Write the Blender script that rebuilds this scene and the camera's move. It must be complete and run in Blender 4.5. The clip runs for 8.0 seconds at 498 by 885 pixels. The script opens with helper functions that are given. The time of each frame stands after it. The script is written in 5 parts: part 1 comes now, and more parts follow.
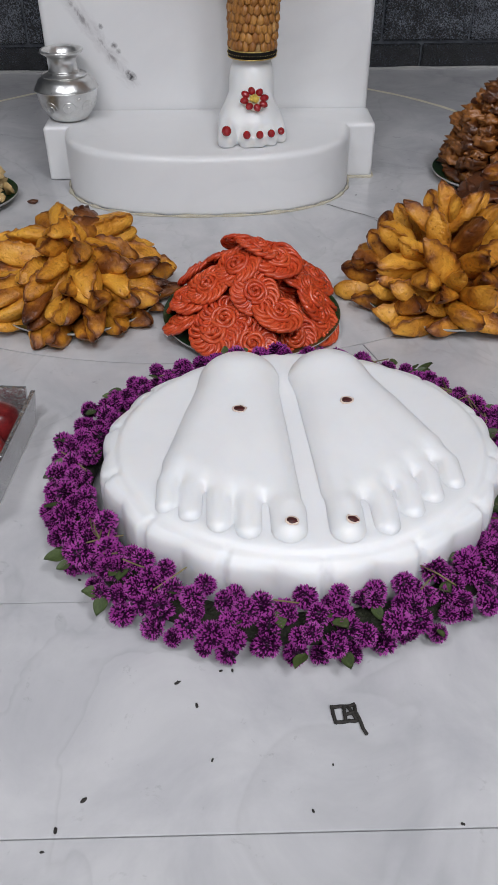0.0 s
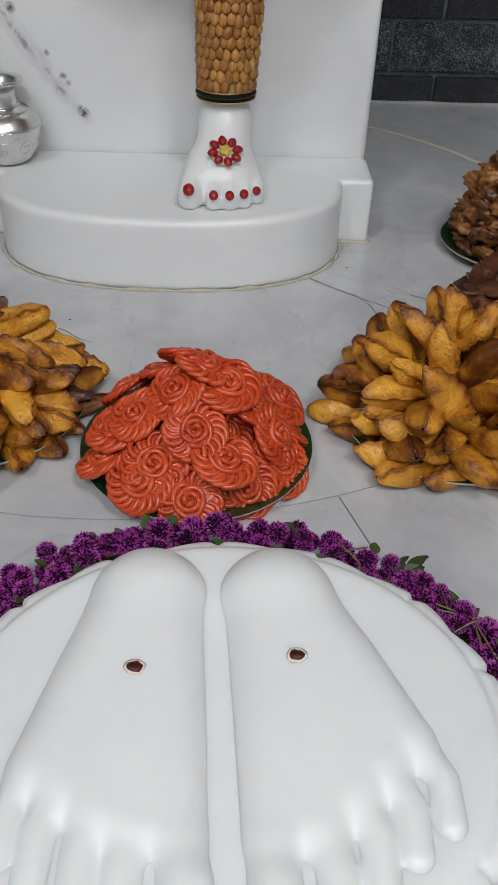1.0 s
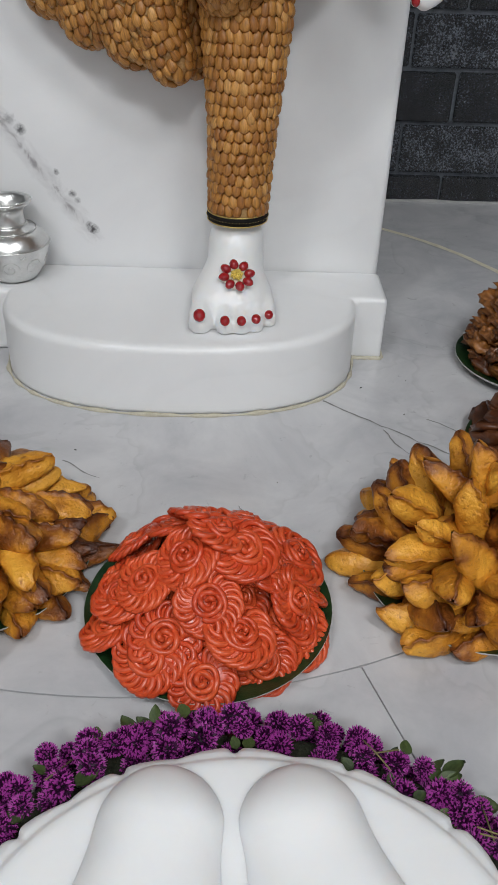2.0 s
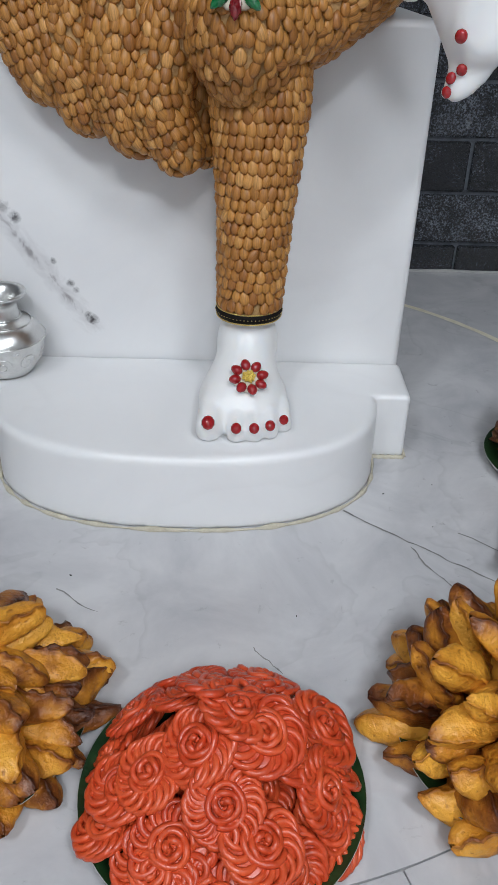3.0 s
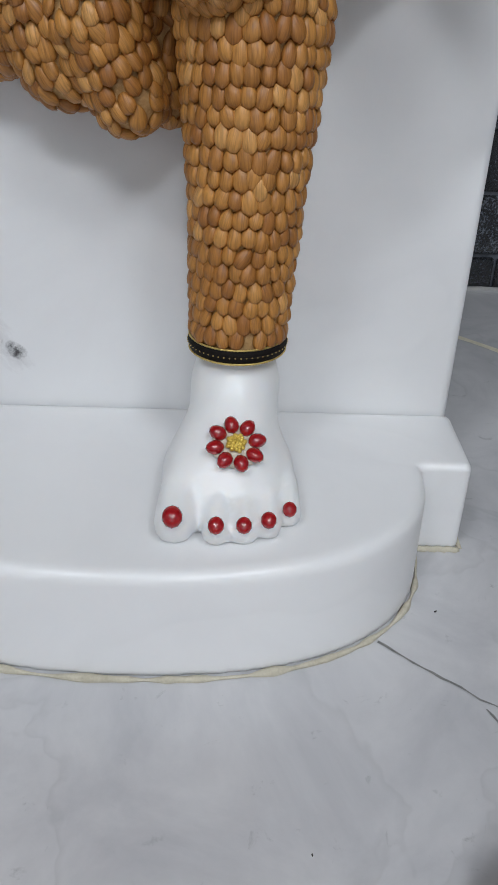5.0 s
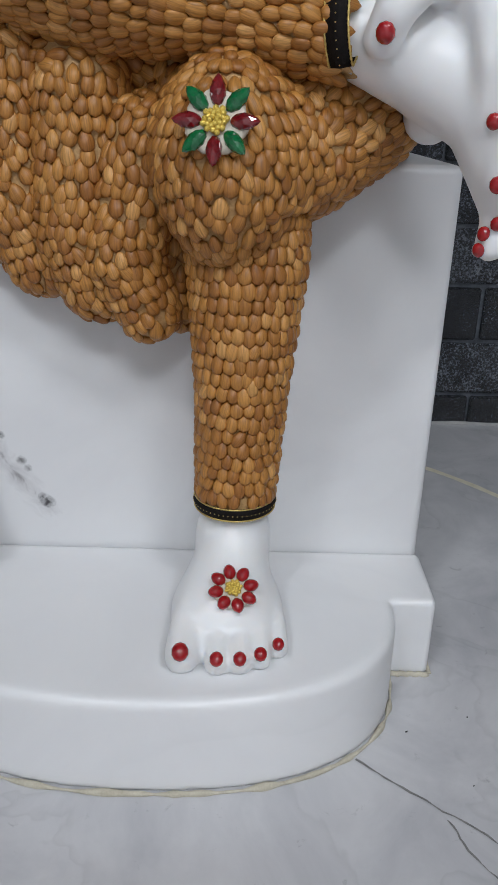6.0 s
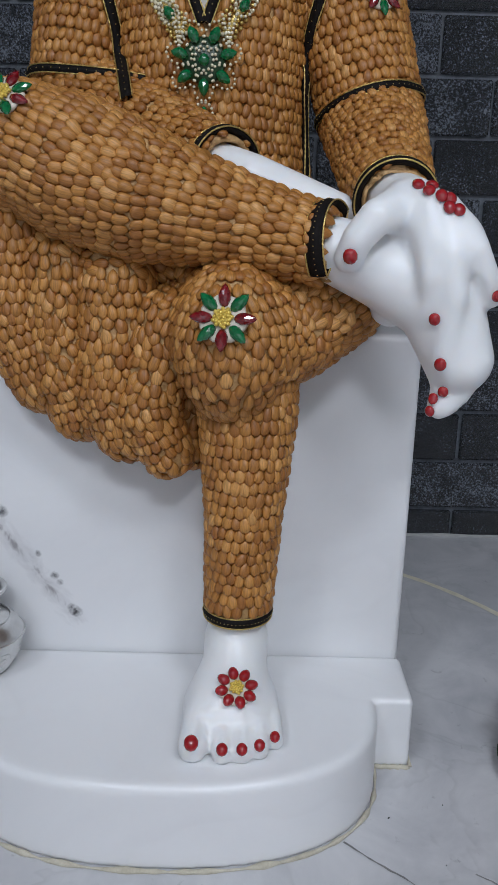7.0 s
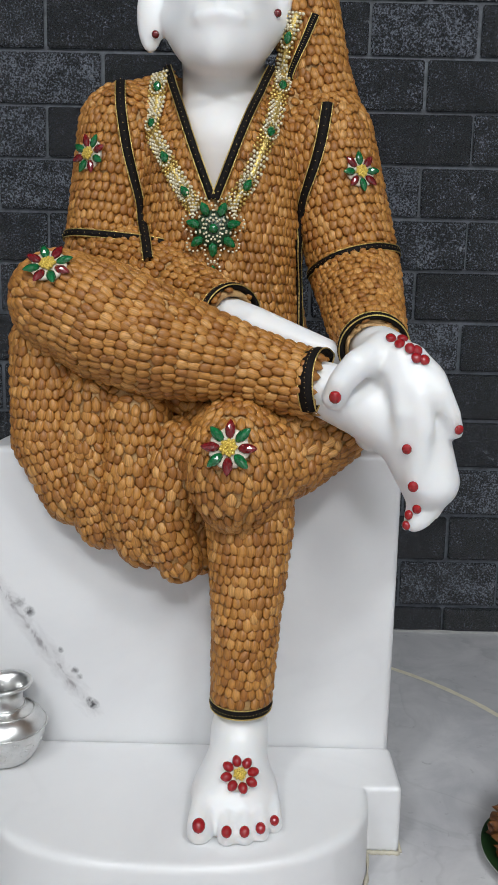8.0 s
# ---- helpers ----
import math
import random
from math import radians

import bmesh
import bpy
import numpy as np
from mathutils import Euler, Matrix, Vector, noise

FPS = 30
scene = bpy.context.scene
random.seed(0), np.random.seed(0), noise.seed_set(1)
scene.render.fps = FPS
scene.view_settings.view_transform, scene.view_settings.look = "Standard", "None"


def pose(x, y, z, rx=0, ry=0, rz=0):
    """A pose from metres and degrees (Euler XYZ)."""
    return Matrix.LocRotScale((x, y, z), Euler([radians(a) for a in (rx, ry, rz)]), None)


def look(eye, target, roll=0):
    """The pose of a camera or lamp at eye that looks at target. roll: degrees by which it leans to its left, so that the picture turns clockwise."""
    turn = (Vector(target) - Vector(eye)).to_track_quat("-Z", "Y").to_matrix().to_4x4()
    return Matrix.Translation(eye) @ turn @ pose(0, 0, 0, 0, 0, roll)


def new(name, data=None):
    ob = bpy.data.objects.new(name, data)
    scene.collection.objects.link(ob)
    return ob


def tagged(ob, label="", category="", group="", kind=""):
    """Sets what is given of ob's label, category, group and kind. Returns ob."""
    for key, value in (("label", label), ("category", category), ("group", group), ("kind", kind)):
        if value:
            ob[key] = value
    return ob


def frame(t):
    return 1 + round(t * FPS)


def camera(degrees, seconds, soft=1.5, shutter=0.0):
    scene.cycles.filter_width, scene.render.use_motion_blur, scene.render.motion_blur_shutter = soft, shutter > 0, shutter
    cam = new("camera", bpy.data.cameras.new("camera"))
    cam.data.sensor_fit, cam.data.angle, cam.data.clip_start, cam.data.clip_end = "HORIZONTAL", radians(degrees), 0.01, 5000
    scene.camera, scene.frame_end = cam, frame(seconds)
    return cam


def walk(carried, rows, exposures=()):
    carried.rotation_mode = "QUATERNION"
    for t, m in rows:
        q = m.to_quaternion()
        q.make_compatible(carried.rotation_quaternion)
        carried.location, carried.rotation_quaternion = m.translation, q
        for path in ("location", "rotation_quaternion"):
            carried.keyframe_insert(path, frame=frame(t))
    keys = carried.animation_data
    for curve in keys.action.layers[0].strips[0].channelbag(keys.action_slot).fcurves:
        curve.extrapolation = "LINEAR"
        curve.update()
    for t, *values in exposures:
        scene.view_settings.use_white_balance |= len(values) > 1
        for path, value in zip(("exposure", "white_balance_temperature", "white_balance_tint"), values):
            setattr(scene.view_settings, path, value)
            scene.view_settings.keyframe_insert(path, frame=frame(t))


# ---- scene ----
cam = camera(35.3, 8.0)
PATH = [
    (0, (-0.023, 0.179, 0.468), (0.008, 1.736, -0.788), -0.3),
    (0.5, (0.0, 0.323, 0.456), (0.074, 1.87, -0.81), 1.0),
    (1, (0.033, 0.437, 0.452), (0.063, 2.0, -0.796), 1.9),
    (1.5, (0.029, 0.499, 0.472), (0.055, 2.105, -0.719), 2.0),
    (3, (0.004, 0.635, 0.522), (0.026, 2.334, -0.533), 1.7),
    (3.5, (0.004, 0.81, 0.45), (0.028, 2.519, -0.589), 2.2),
    (4.2, (0.005, 0.929, 0.394), (0.033, 2.626, -0.665), 2.2),
    (5.3, (0.014, 0.889, 0.443), (0.041, 2.643, -0.516), 1.9),
    (5.5, (0.013, 0.871, 0.464), (0.043, 2.65, -0.449), 2.1),
    (6, (0.015, 0.824, 0.512), (0.034, 2.663, -0.272), 1.7),
    (6.5, (0.021, 0.761, 0.552), (0.032, 2.651, -0.103), 1.6),
    (7, (0.017, 0.702, 0.584), (0.019, 2.628, 0.042), 1.4),
    (7.5, (0.018, 0.649, 0.61), (0.01, 2.603, 0.184), 1.4),
    (8, (0.018, 0.591, 0.636), (0.006, 2.566, 0.32), 1.3),
]
EXPO = [(0.0, -0.47, 6400, 14), (0.5, -0.6, 6500, 10), (1.5, -0.45, 6500, 10), (3.0, -0.22, 6150, 10), (3.5, -0.17, 5800, 10), (4.0, -0.28, 6200, 10), (5.5, -0.35, 6200, 10), (6.5, -0.47, 6050, 12), (7.0, -0.49, 5900, 12), (7.5, -0.38, 6200, 10), (8.0, -0.1, 6400, 10)]
walk(cam, [(t, look(eye, target, roll)) for t, eye, target, roll in PATH], EXPO)

# ---- light: white ceiling panels of an indoor shrine ----
world = bpy.data.worlds.new("world")
scene.world = world
world.use_nodes = True
world.node_tree.nodes["Background"].inputs[0].default_value = (0.8, 0.9, 1.0, 1)
world.node_tree.nodes["Background"].inputs[1].default_value = 0.03
PANELS = [(-1.0, -0.45, 28.0), (0.9, -0.45, 36.0), (0.15, -1.6, 52.0)]
for px, py, watts in PANELS:
    lamp = bpy.data.lights.new("panel_light", "AREA")
    lamp.shape, lamp.size, lamp.size_y, lamp.energy = "RECTANGLE", 0.58, 0.58, watts
    lamp.color = (0.95, 0.985, 1.0)
    lo = new("panel_light", lamp)
    lo.matrix_basis = pose(px, py, 2.63)


# ---- small tools ----
def world_of(o):
    m = o.matrix_basis.copy()
    return m if o.parent is None else world_of(o.parent) @ o.matrix_parent_inverse @ m


def under(o, parent):
    o.parent = parent
    o.matrix_parent_inverse = world_of(parent).inverted()
    return o


def thing(name, loc, label, category, group="", kind=""):
    e = new(name)
    e.empty_display_size = 0.03
    e.matrix_basis = Matrix.Translation(loc)
    return tagged(e, label, category, group, kind)


def solid(name, me, mat, parent=None, label="", m=None, kind=""):
    """A mesh object in world coordinates, or a shared mesh at the pose m."""
    o = new(name, me)
    if mat and not me.materials:
        me.materials.append(mat)
    if m is not None:
        o.matrix_basis = m
    if parent:
        under(o, parent)
    return tagged(o, label, "", "", kind)


def arrays(name, verts, tris, smooth=True, loc=None):
    """A mesh from arrays of corners and triangles."""
    verts, tris = np.asarray(verts, np.float32), np.asarray(tris, np.int32)
    me = bpy.data.meshes.new(name)
    k = tris.shape[1]
    me.vertices.add(len(verts))
    me.vertices.foreach_set("co", verts.ravel())
    me.loops.add(tris.size)
    me.loops.foreach_set("vertex_index", tris.ravel())
    me.polygons.add(len(tris))
    me.polygons.foreach_set("loop_start", np.arange(0, tris.size, k, dtype=np.int32))
    me.update(calc_edges=True)
    me.polygons.foreach_set("use_smooth", np.full(len(tris), smooth, bool))
    if loc is not None:
        me.attributes.new("loc", "FLOAT_VECTOR", "POINT").data.foreach_set("vector", np.asarray(loc, np.float32).ravel())
    me.validate()
    return me


def finish(bm, name, smooth=True):
    bmesh.ops.recalc_face_normals(bm, faces=bm.faces[:])
    me = bpy.data.meshes.new(name)
    bm.to_mesh(me)
    bm.free()
    me.polygons.foreach_set("use_smooth", np.full(len(me.polygons), smooth, bool))
    return me


def block(name, x0, x1, y0, y1, z0, z1, bevel=0.0, seg=2):
    bm = bmesh.new()
    bmesh.ops.create_cube(bm, size=1)
    bmesh.ops.scale(bm, vec=(x1 - x0, y1 - y0, z1 - z0), verts=bm.verts)
    bmesh.ops.translate(bm, vec=((x0 + x1) / 2, (y0 + y1) / 2, (z0 + z1) / 2), verts=bm.verts)
    if bevel:
        bmesh.ops.bevel(bm, geom=bm.edges[:], offset=bevel, segments=seg, profile=0.5, affect="EDGES")
    return finish(bm, name, bevel > 0 and seg > 1)


def prism(name, outline, z0, z1, bevel=0.0, top_scale=None, seg=3, smooth=False):
    """An outline pulled up from z0 to z1; top_scale(x, y) moves the upper corners."""
    bm = bmesh.new()
    low = [bm.verts.new((x, y, z0)) for x, y in outline]
    high = [bm.verts.new((*(top_scale(x, y) if top_scale else (x, y)), z1)) for x, y in outline]
    n = len(low)
    bm.faces.new(low[::-1])
    top = bm.faces.new(high)
    for i in range(n):
        bm.faces.new((low[i], low[(i + 1) % n], high[(i + 1) % n], high[i]))
    if bevel:
        bmesh.ops.bevel(bm, geom=top.edges[:], offset=bevel, segments=seg, profile=0.5, affect="EDGES")
    me = finish(bm, name, False)
    if smooth:
        me.polygons.foreach_set("use_smooth", np.array([len(p.vertices) <= 4 for p in me.polygons]))
    return me


def lathe(name, profile, n=48, wob=0.0):
    """A turned shape from (radius, height) pairs."""
    verts, quads = [], []
    for i, (r, z) in enumerate(profile):
        for k in range(n):
            a = 2 * math.pi * k / n
            w = 1 + wob * math.sin(7 * a + i)
            verts.append((r * w * math.cos(a), r * w * math.sin(a), z))
    for i in range(len(profile) - 1):
        for k in range(n):
            a, b = i * n + k, i * n + (k + 1) % n
            quads.append((a, b, b + n, a + n))
    return arrays(name, verts, quads)


def tube(path, radius, sides=6, closed=False):
    """Corners and triangles of a round tube along a path; radius is one number or one for each point."""
    P = np.asarray(path, float)
    n = len(P)
    R = np.full(n, radius) if np.isscalar(radius) else np.asarray(radius)
    T = np.roll(P, -1, 0) - np.roll(P, 1, 0)
    if not closed:
        T[0], T[-1] = P[1] - P[0], P[-1] - P[-2]
    T /= np.linalg.norm(T, axis=1)[:, None] + 1e-12
    up = np.array([0.13, 0.21, 0.97])
    A = np.cross(T, up)
    bad = np.linalg.norm(A, axis=1) < 0.15
    A[bad] = np.cross(T[bad], [1.0, 0.1, 0])
    A /= np.linalg.norm(A, axis=1)[:, None]
    B = np.cross(T, A)
    ang = np.arange(sides) * 2 * np.pi / sides
    V = P[:, None] + R[:, None, None] * (A[:, None] * np.cos(ang)[None, :, None] + B[:, None] * np.sin(ang)[None, :, None])
    tris = []
    for i in range(n if closed else n - 1):
        j = (i + 1) % n
        for k in range(sides):
            k2 = (k + 1) % sides
            tris += [(i * sides + k, i * sides + k2, j * sides + k2), (i * sides + k, j * sides + k2, j * sides + k)]
    if not closed:
        for k in range(1, sides - 1):
            tris += [(0, k + 1, k), ((n - 1) * sides, (n - 1) * sides + k, (n - 1) * sides + k + 1)]
    return V.reshape(-1, 3), np.array(tris)


def merged(pieces):
    V, T, base = [], [], 0
    for v, t in pieces:
        V.append(v)
        T.append(np.asarray(t) + base)
        base += len(v)
    return np.concatenate(V), np.concatenate(T)


def ball(n=1):
    bm = bmesh.new()
    bmesh.ops.create_icosphere(bm, subdivisions=n, radius=1)
    bm.verts.ensure_lookup_table()
    v = np.array([p.co[:] for p in bm.verts])
    t = np.array([[q.index for q in f.verts] for f in bm.faces])
    bm.free()
    return v, t


BALL1, BALL2, BALL3 = ball(1), ball(2), ball(3)


def facing(pos, normal, up=(0, 0, 1)):
    """A pose at pos whose z is the normal and whose y is as near to up as can be."""
    z = Vector(normal).normalized()
    y = Vector(up) - z * z.dot(Vector(up))
    if y.length < 1e-4:
        y = Vector((0, 1, 0)) - z * z.y
    y.normalize()
    x = y.cross(z)
    m = Matrix((x, y, z)).transposed().to_4x4()
    m.translation = pos
    return m


# ---- rounded forms by distance: primitives, soft unions and a mesh of their skin ----
def cone(P, a, b, ra, rb):
    a, b = np.array(a, np.float32), np.array(b, np.float32)
    d = b - a
    t = np.clip(((P - a) @ d) / (d @ d), 0, 1)
    return np.linalg.norm(P - a - t[:, None] * d, axis=1) - (ra + (rb - ra) * t)


def egg(P, c, r):
    q = (P - np.array(c, np.float32)) / np.array(r, np.float32)
    k0 = np.linalg.norm(q, axis=1)
    k1 = np.linalg.norm(q / np.array(r, np.float32), axis=1) + 1e-9
    return k0 * (k0 - 1) / k1


def soft(a, b, k):
    h = np.clip(0.5 + 0.5 * (b - a) / k, 0, 1)
    return b * (1 - h) + a * h - k * h * (1 - h)


def chain(P, knots, k=0.004):
    """Tapered limbs from knot to knot (x, y, z, radius)."""
    d = None
    for a, b in zip(knots[:-1], knots[1:]):
        c = cone(P, a[:3], b[:3], a[3], b[3])
        d = c if d is None else np.minimum(d, c)
    return d


def skin(f, lo, hi, h):
    """The zero surface of f as corners and quads."""
    ax = [np.arange(a, b + h, h, dtype=np.float32) for a, b in zip(lo, hi)]
    n = [len(a) for a in ax]
    D = np.empty(n, np.float32)
    yy, zz = np.meshgrid(ax[1], ax[2], indexing="ij")
    step = max(1, 400000 // (n[1] * n[2]))
    for i in range(0, n[0], step):
        xs = ax[0][i:i + step]
        P = np.stack([np.broadcast_to(xs[:, None, None], (len(xs), n[1], n[2])), np.broadcast_to(yy, (len(xs), n[1], n[2])), np.broadcast_to(zz, (len(xs), n[1], n[2]))], -1).reshape(-1, 3)
        D[i:i + step] = f(P).reshape(len(xs), n[1], n[2])
    inside = D < 0
    acc = np.zeros((*[k - 1 for k in n], 3), np.float32)
    cnt = np.zeros([k - 1 for k in n], np.float32)
    faces = []
    for axis in range(3):
        lo_s = [slice(None)] * 3
        hi_s = [slice(None)] * 3
        lo_s[axis], hi_s[axis] = slice(0, -1), slice(1, None)
        a, b = D[tuple(lo_s)], D[tuple(hi_s)]
        idx = np.argwhere((a < 0) != (b < 0))
        da, db = a[tuple(idx.T)], b[tuple(idx.T)]
        pos = idx.astype(np.float32)
        pos[:, axis] += da / (da - db)
        o1, o2 = [(1, 2), (2, 0), (0, 1)][axis]
        ok = np.ones(len(idx), bool)
        for du in (0, 1):
            for dv in (0, 1):
                c = idx.copy()
                c[:, o1] -= du
                c[:, o2] -= dv
                g = np.all((c >= 0) & (c < np.array(n) - 1), axis=1)
                ok &= g
                np.add.at(acc, tuple(c[g].T), pos[g])
                np.add.at(cnt, tuple(c[g].T), 1)
        idx, flip = idx[ok], da[ok] > 0
        q = []
        for du, dv in ((1, 1), (0, 1), (0, 0), (1, 0)):
            c = idx.copy()
            c[:, o1] -= du
            c[:, o2] -= dv
            q.append(np.ravel_multi_index(tuple(c.T), cnt.shape))
        q = np.stack(q, 1)
        q[flip] = q[flip][:, ::-1]
        faces.append(q)
    used = np.flatnonzero(cnt.ravel() > 0)
    number = np.full(cnt.size, -1, np.int64)
    number[used] = np.arange(len(used))
    V = acc.reshape(-1, 3)[used] / cnt.ravel()[used][:, None] * h + np.array(lo, np.float32)
    return V, number[np.concatenate(faces)]


def slope(f, P, e=0.002):
    g = np.stack([f(P + np.eye(3, dtype=np.float32)[i] * e) - f(P - np.eye(3, dtype=np.float32)[i] * e) for i in range(3)], 1)
    return g / (np.linalg.norm(g, axis=1)[:, None] + 1e-9)


# ---- materials ----
def nodes_of(name):
    m = bpy.data.materials.new(name)
    m.use_nodes = True
    t = m.node_tree
    return m, t, t.nodes["Principled BSDF"]


def link(t, a, b):
    t.links.new(a, b)


def add(t, kind, **values):
    n = t.nodes.new(kind)
    for k, v in values.items():
        n.inputs[k].default_value = v
    return n


def ramp(t, fac, stops):
    r = t.nodes.new("ShaderNodeValToRGB")
    while len(r.color_ramp.elements) < len(stops):
        r.color_ramp.elements.new(0.5)
    for e, (p, c) in zip(r.color_ramp.elements, stops):
        e.position, e.color = p, (*c, 1)
    link(t, fac, r.inputs[0])
    return r.outputs[0]


def vary(t):
    """A number of its own for each object and each loose piece."""
    info, geo = t.nodes.new("ShaderNodeObjectInfo"), t.nodes.new("ShaderNodeNewGeometry")
    s = t.nodes.new("ShaderNodeMath")
    s.operation = "ADD"
    link(t, info.outputs["Random"], s.inputs[0])
    link(t, geo.outputs["Random Per Island"], s.inputs[1])
    f = t.nodes.new("ShaderNodeMath")
    f.operation = "FRACT"
    link(t, s.outputs[0], f.inputs[0])
    return f.outputs[0]


def bumped(t, bsdf, height, strength, distance=0.001):
    b = add(t, "ShaderNodeBump", Strength=strength, Distance=distance)
    link(t, height, b.inputs["Height"])
    link(t, b.outputs[0], bsdf.inputs["Normal"])


def surf(name, dark, light, rough=0.5, metal=0.0, scale=60.0, fine=500.0, bump=0.2, dist=0.001, coords="Object", rand=0.0, coat=0.0, sss=0.0, spec=0.5, trans=0.0):
    """A plain surface: a two-tone blotch, a finer grain, a relief and an uneven gloss."""
    m, t, b = nodes_of(name)
    tc = t.nodes.new("ShaderNodeTexCoord")
    big = add(t, "ShaderNodeTexNoise", Scale=scale, Detail=5.0, Roughness=0.6)
    small = add(t, "ShaderNodeTexNoise", Scale=fine, Detail=3.0)
    link(t, tc.outputs[coords], big.inputs["Vector"])
    link(t, tc.outputs[coords], small.inputs["Vector"])
    mixed = add(t, "ShaderNodeMath")
    mixed.operation = "MULTIPLY_ADD"
    mixed.inputs[1].default_value = 0.35
    link(t, small.outputs[0], mixed.inputs[0])
    link(t, big.outputs[0], mixed.inputs[2])
    fac = mixed.outputs[0]
    if rand:
        r = add(t, "ShaderNodeMath")
        r.operation = "MULTIPLY_ADD"
        r.inputs[1].default_value = rand
        link(t, vary(t), r.inputs[0])
        link(t, fac, r.inputs[2])
        sub = add(t, "ShaderNodeMath")
        sub.operation = "SUBTRACT"
        sub.inputs[1].default_value = rand / 2
        link(t, r.outputs[0], sub.inputs[0])
        fac = sub.outputs[0]
    link(t, ramp(t, fac, [(0.42, dark), (0.92, light)]), b.inputs["Base Color"])
    rr = t.nodes.new("ShaderNodeMapRange")
    rr.inputs["To Min"].default_value, rr.inputs["To Max"].default_value = max(0.02, rough - 0.08), min(1, rough + 0.08)
    link(t, big.outputs[0], rr.inputs[0])
    link(t, rr.outputs[0], b.inputs["Roughness"])
    b.inputs["Metallic"].default_value = metal
    b.inputs["Coat Weight"].default_value = coat
    b.inputs["Coat Roughness"].default_value = 0.12
    b.inputs["Specular IOR Level"].default_value = spec
    b.inputs["Transmission Weight"].default_value = trans
    if sss:
        b.inputs["Subsurface Weight"].default_value = sss
        b.inputs["Subsurface Radius"].default_value = (0.008, 0.006, 0.005)
        b.inputs["Subsurface Scale"].default_value = 1.0
    if bump:
        bumped(t, b, small.outputs[0], bump, dist)
    return m


def marble(name, white, grey, rough=0.22, vein=0.35, scale=3.0, marks=(), rand=0.0, sss=0.0, streak=None, smudge=0.0):
    """Polished marble: cloudy greys, thin wandering veins, and dark marks at given places."""
    m, t, b = nodes_of(name)
    tc = t.nodes.new("ShaderNodeTexCoord")
    cloud = add(t, "ShaderNodeTexNoise", Scale=scale * 1.7, Detail=7.0, Roughness=0.62, Distortion=0.6)
    warp = add(t, "ShaderNodeTexNoise", Scale=scale * 0.9, Detail=4.0, Roughness=0.55, Distortion=0.8)
    link(t, tc.outputs["Object"], cloud.inputs["Vector"])
    link(t, tc.outputs["Object"], warp.inputs["Vector"])
    base = ramp(t, cloud.outputs[0], [(0.3, grey), (0.62, white)])
    thin = ramp(t, warp.outputs[0], [(0.47, (1, 1, 1)), (0.5, (1 - vein,) * 3), (0.51, (1, 1, 1))])
    mul = t.nodes.new("ShaderNodeMix")
    mul.data_type, mul.blend_type = "RGBA", "MULTIPLY"
    mul.inputs[0].default_value = 1.0
    link(t, base, mul.inputs[6])
    link(t, thin, mul.inputs[7])
    out = mul.outputs[2]
    if rand:
        shade = t.nodes.new("ShaderNodeMapRange")
        shade.inputs["To Min"].default_value, shade.inputs["To Max"].default_value = 1 - rand, 1.0
        info = t.nodes.new("ShaderNodeObjectInfo")
        link(t, info.outputs["Random"], shade.inputs[0])
        mr = t.nodes.new("ShaderNodeMix")
        mr.data_type, mr.blend_type = "RGBA", "MULTIPLY"
        mr.inputs[0].default_value = 1.0
        link(t, out, mr.inputs[6])
        link(t, shade.outputs[0], mr.inputs[7])
        out = mr.outputs[2]
    if smudge:
        sm = add(t, "ShaderNodeTexNoise", Scale=48.0, Detail=6.0, Roughness=0.72, Distortion=0.6)
        link(t, tc.outputs["Object"], sm.inputs["Vector"])
        sk = t.nodes.new("ShaderNodeMix")
        sk.data_type, sk.blend_type = "RGBA", "MULTIPLY"
        sk.inputs[0].default_value = 1.0
        link(t, out, sk.inputs[6])
        link(t, ramp(t, sm.outputs[0], [(0.62, (1, 1, 1)), (0.74, (1 - smudge,) * 3)]), sk.inputs[7])
        out = sk.outputs[2]
    if streak:
        p0, p1, half = streak
        d = (Vector(p1) - Vector(p0))
        long = d.length
        d.normalize()
        side = Vector((d.z, 0, -d.x))
        rel = t.nodes.new("ShaderNodeVectorMath")
        rel.operation = "SUBTRACT"
        rel.inputs[1].default_value = p0
        link(t, tc.outputs["Object"], rel.inputs[0])
        parts = []
        for axis in (d, side):
            dot = t.nodes.new("ShaderNodeVectorMath")
            dot.operation = "DOT_PRODUCT"
            dot.inputs[1].default_value = axis
            link(t, rel.outputs[0], dot.inputs[0])
            parts.append(dot.outputs["Value"])
        both = t.nodes.new("ShaderNodeCombineXYZ")
        link(t, parts[0], both.inputs[0])
        link(t, parts[1], both.inputs[1])
        mp = t.nodes.new("ShaderNodeMapping")
        mp.inputs["Scale"].default_value = (40, 70, 1)
        link(t, both.outputs[0], mp.inputs[0])
        grain = add(t, "ShaderNodeTexNoise", Scale=1.0, Detail=6.0, Roughness=0.7, Distortion=0.7)
        link(t, mp.outputs[0], grain.inputs["Vector"])
        off = t.nodes.new("ShaderNodeMath")
        off.operation = "ABSOLUTE"
        link(t, parts[1], off.inputs[0])
        band = t.nodes.new("ShaderNodeMapRange")
        band.inputs["From Min"].default_value, band.inputs["From Max"].default_value = half, 0.0
        link(t, off.outputs[0], band.inputs[0])
        mid = t.nodes.new("ShaderNodeMath")
        mid.operation = "SUBTRACT"
        mid.inputs[1].default_value = long / 2
        link(t, parts[0], mid.inputs[0])
        mida = t.nodes.new("ShaderNodeMath")
        mida.operation = "ABSOLUTE"
        link(t, mid.outputs[0], mida.inputs[0])
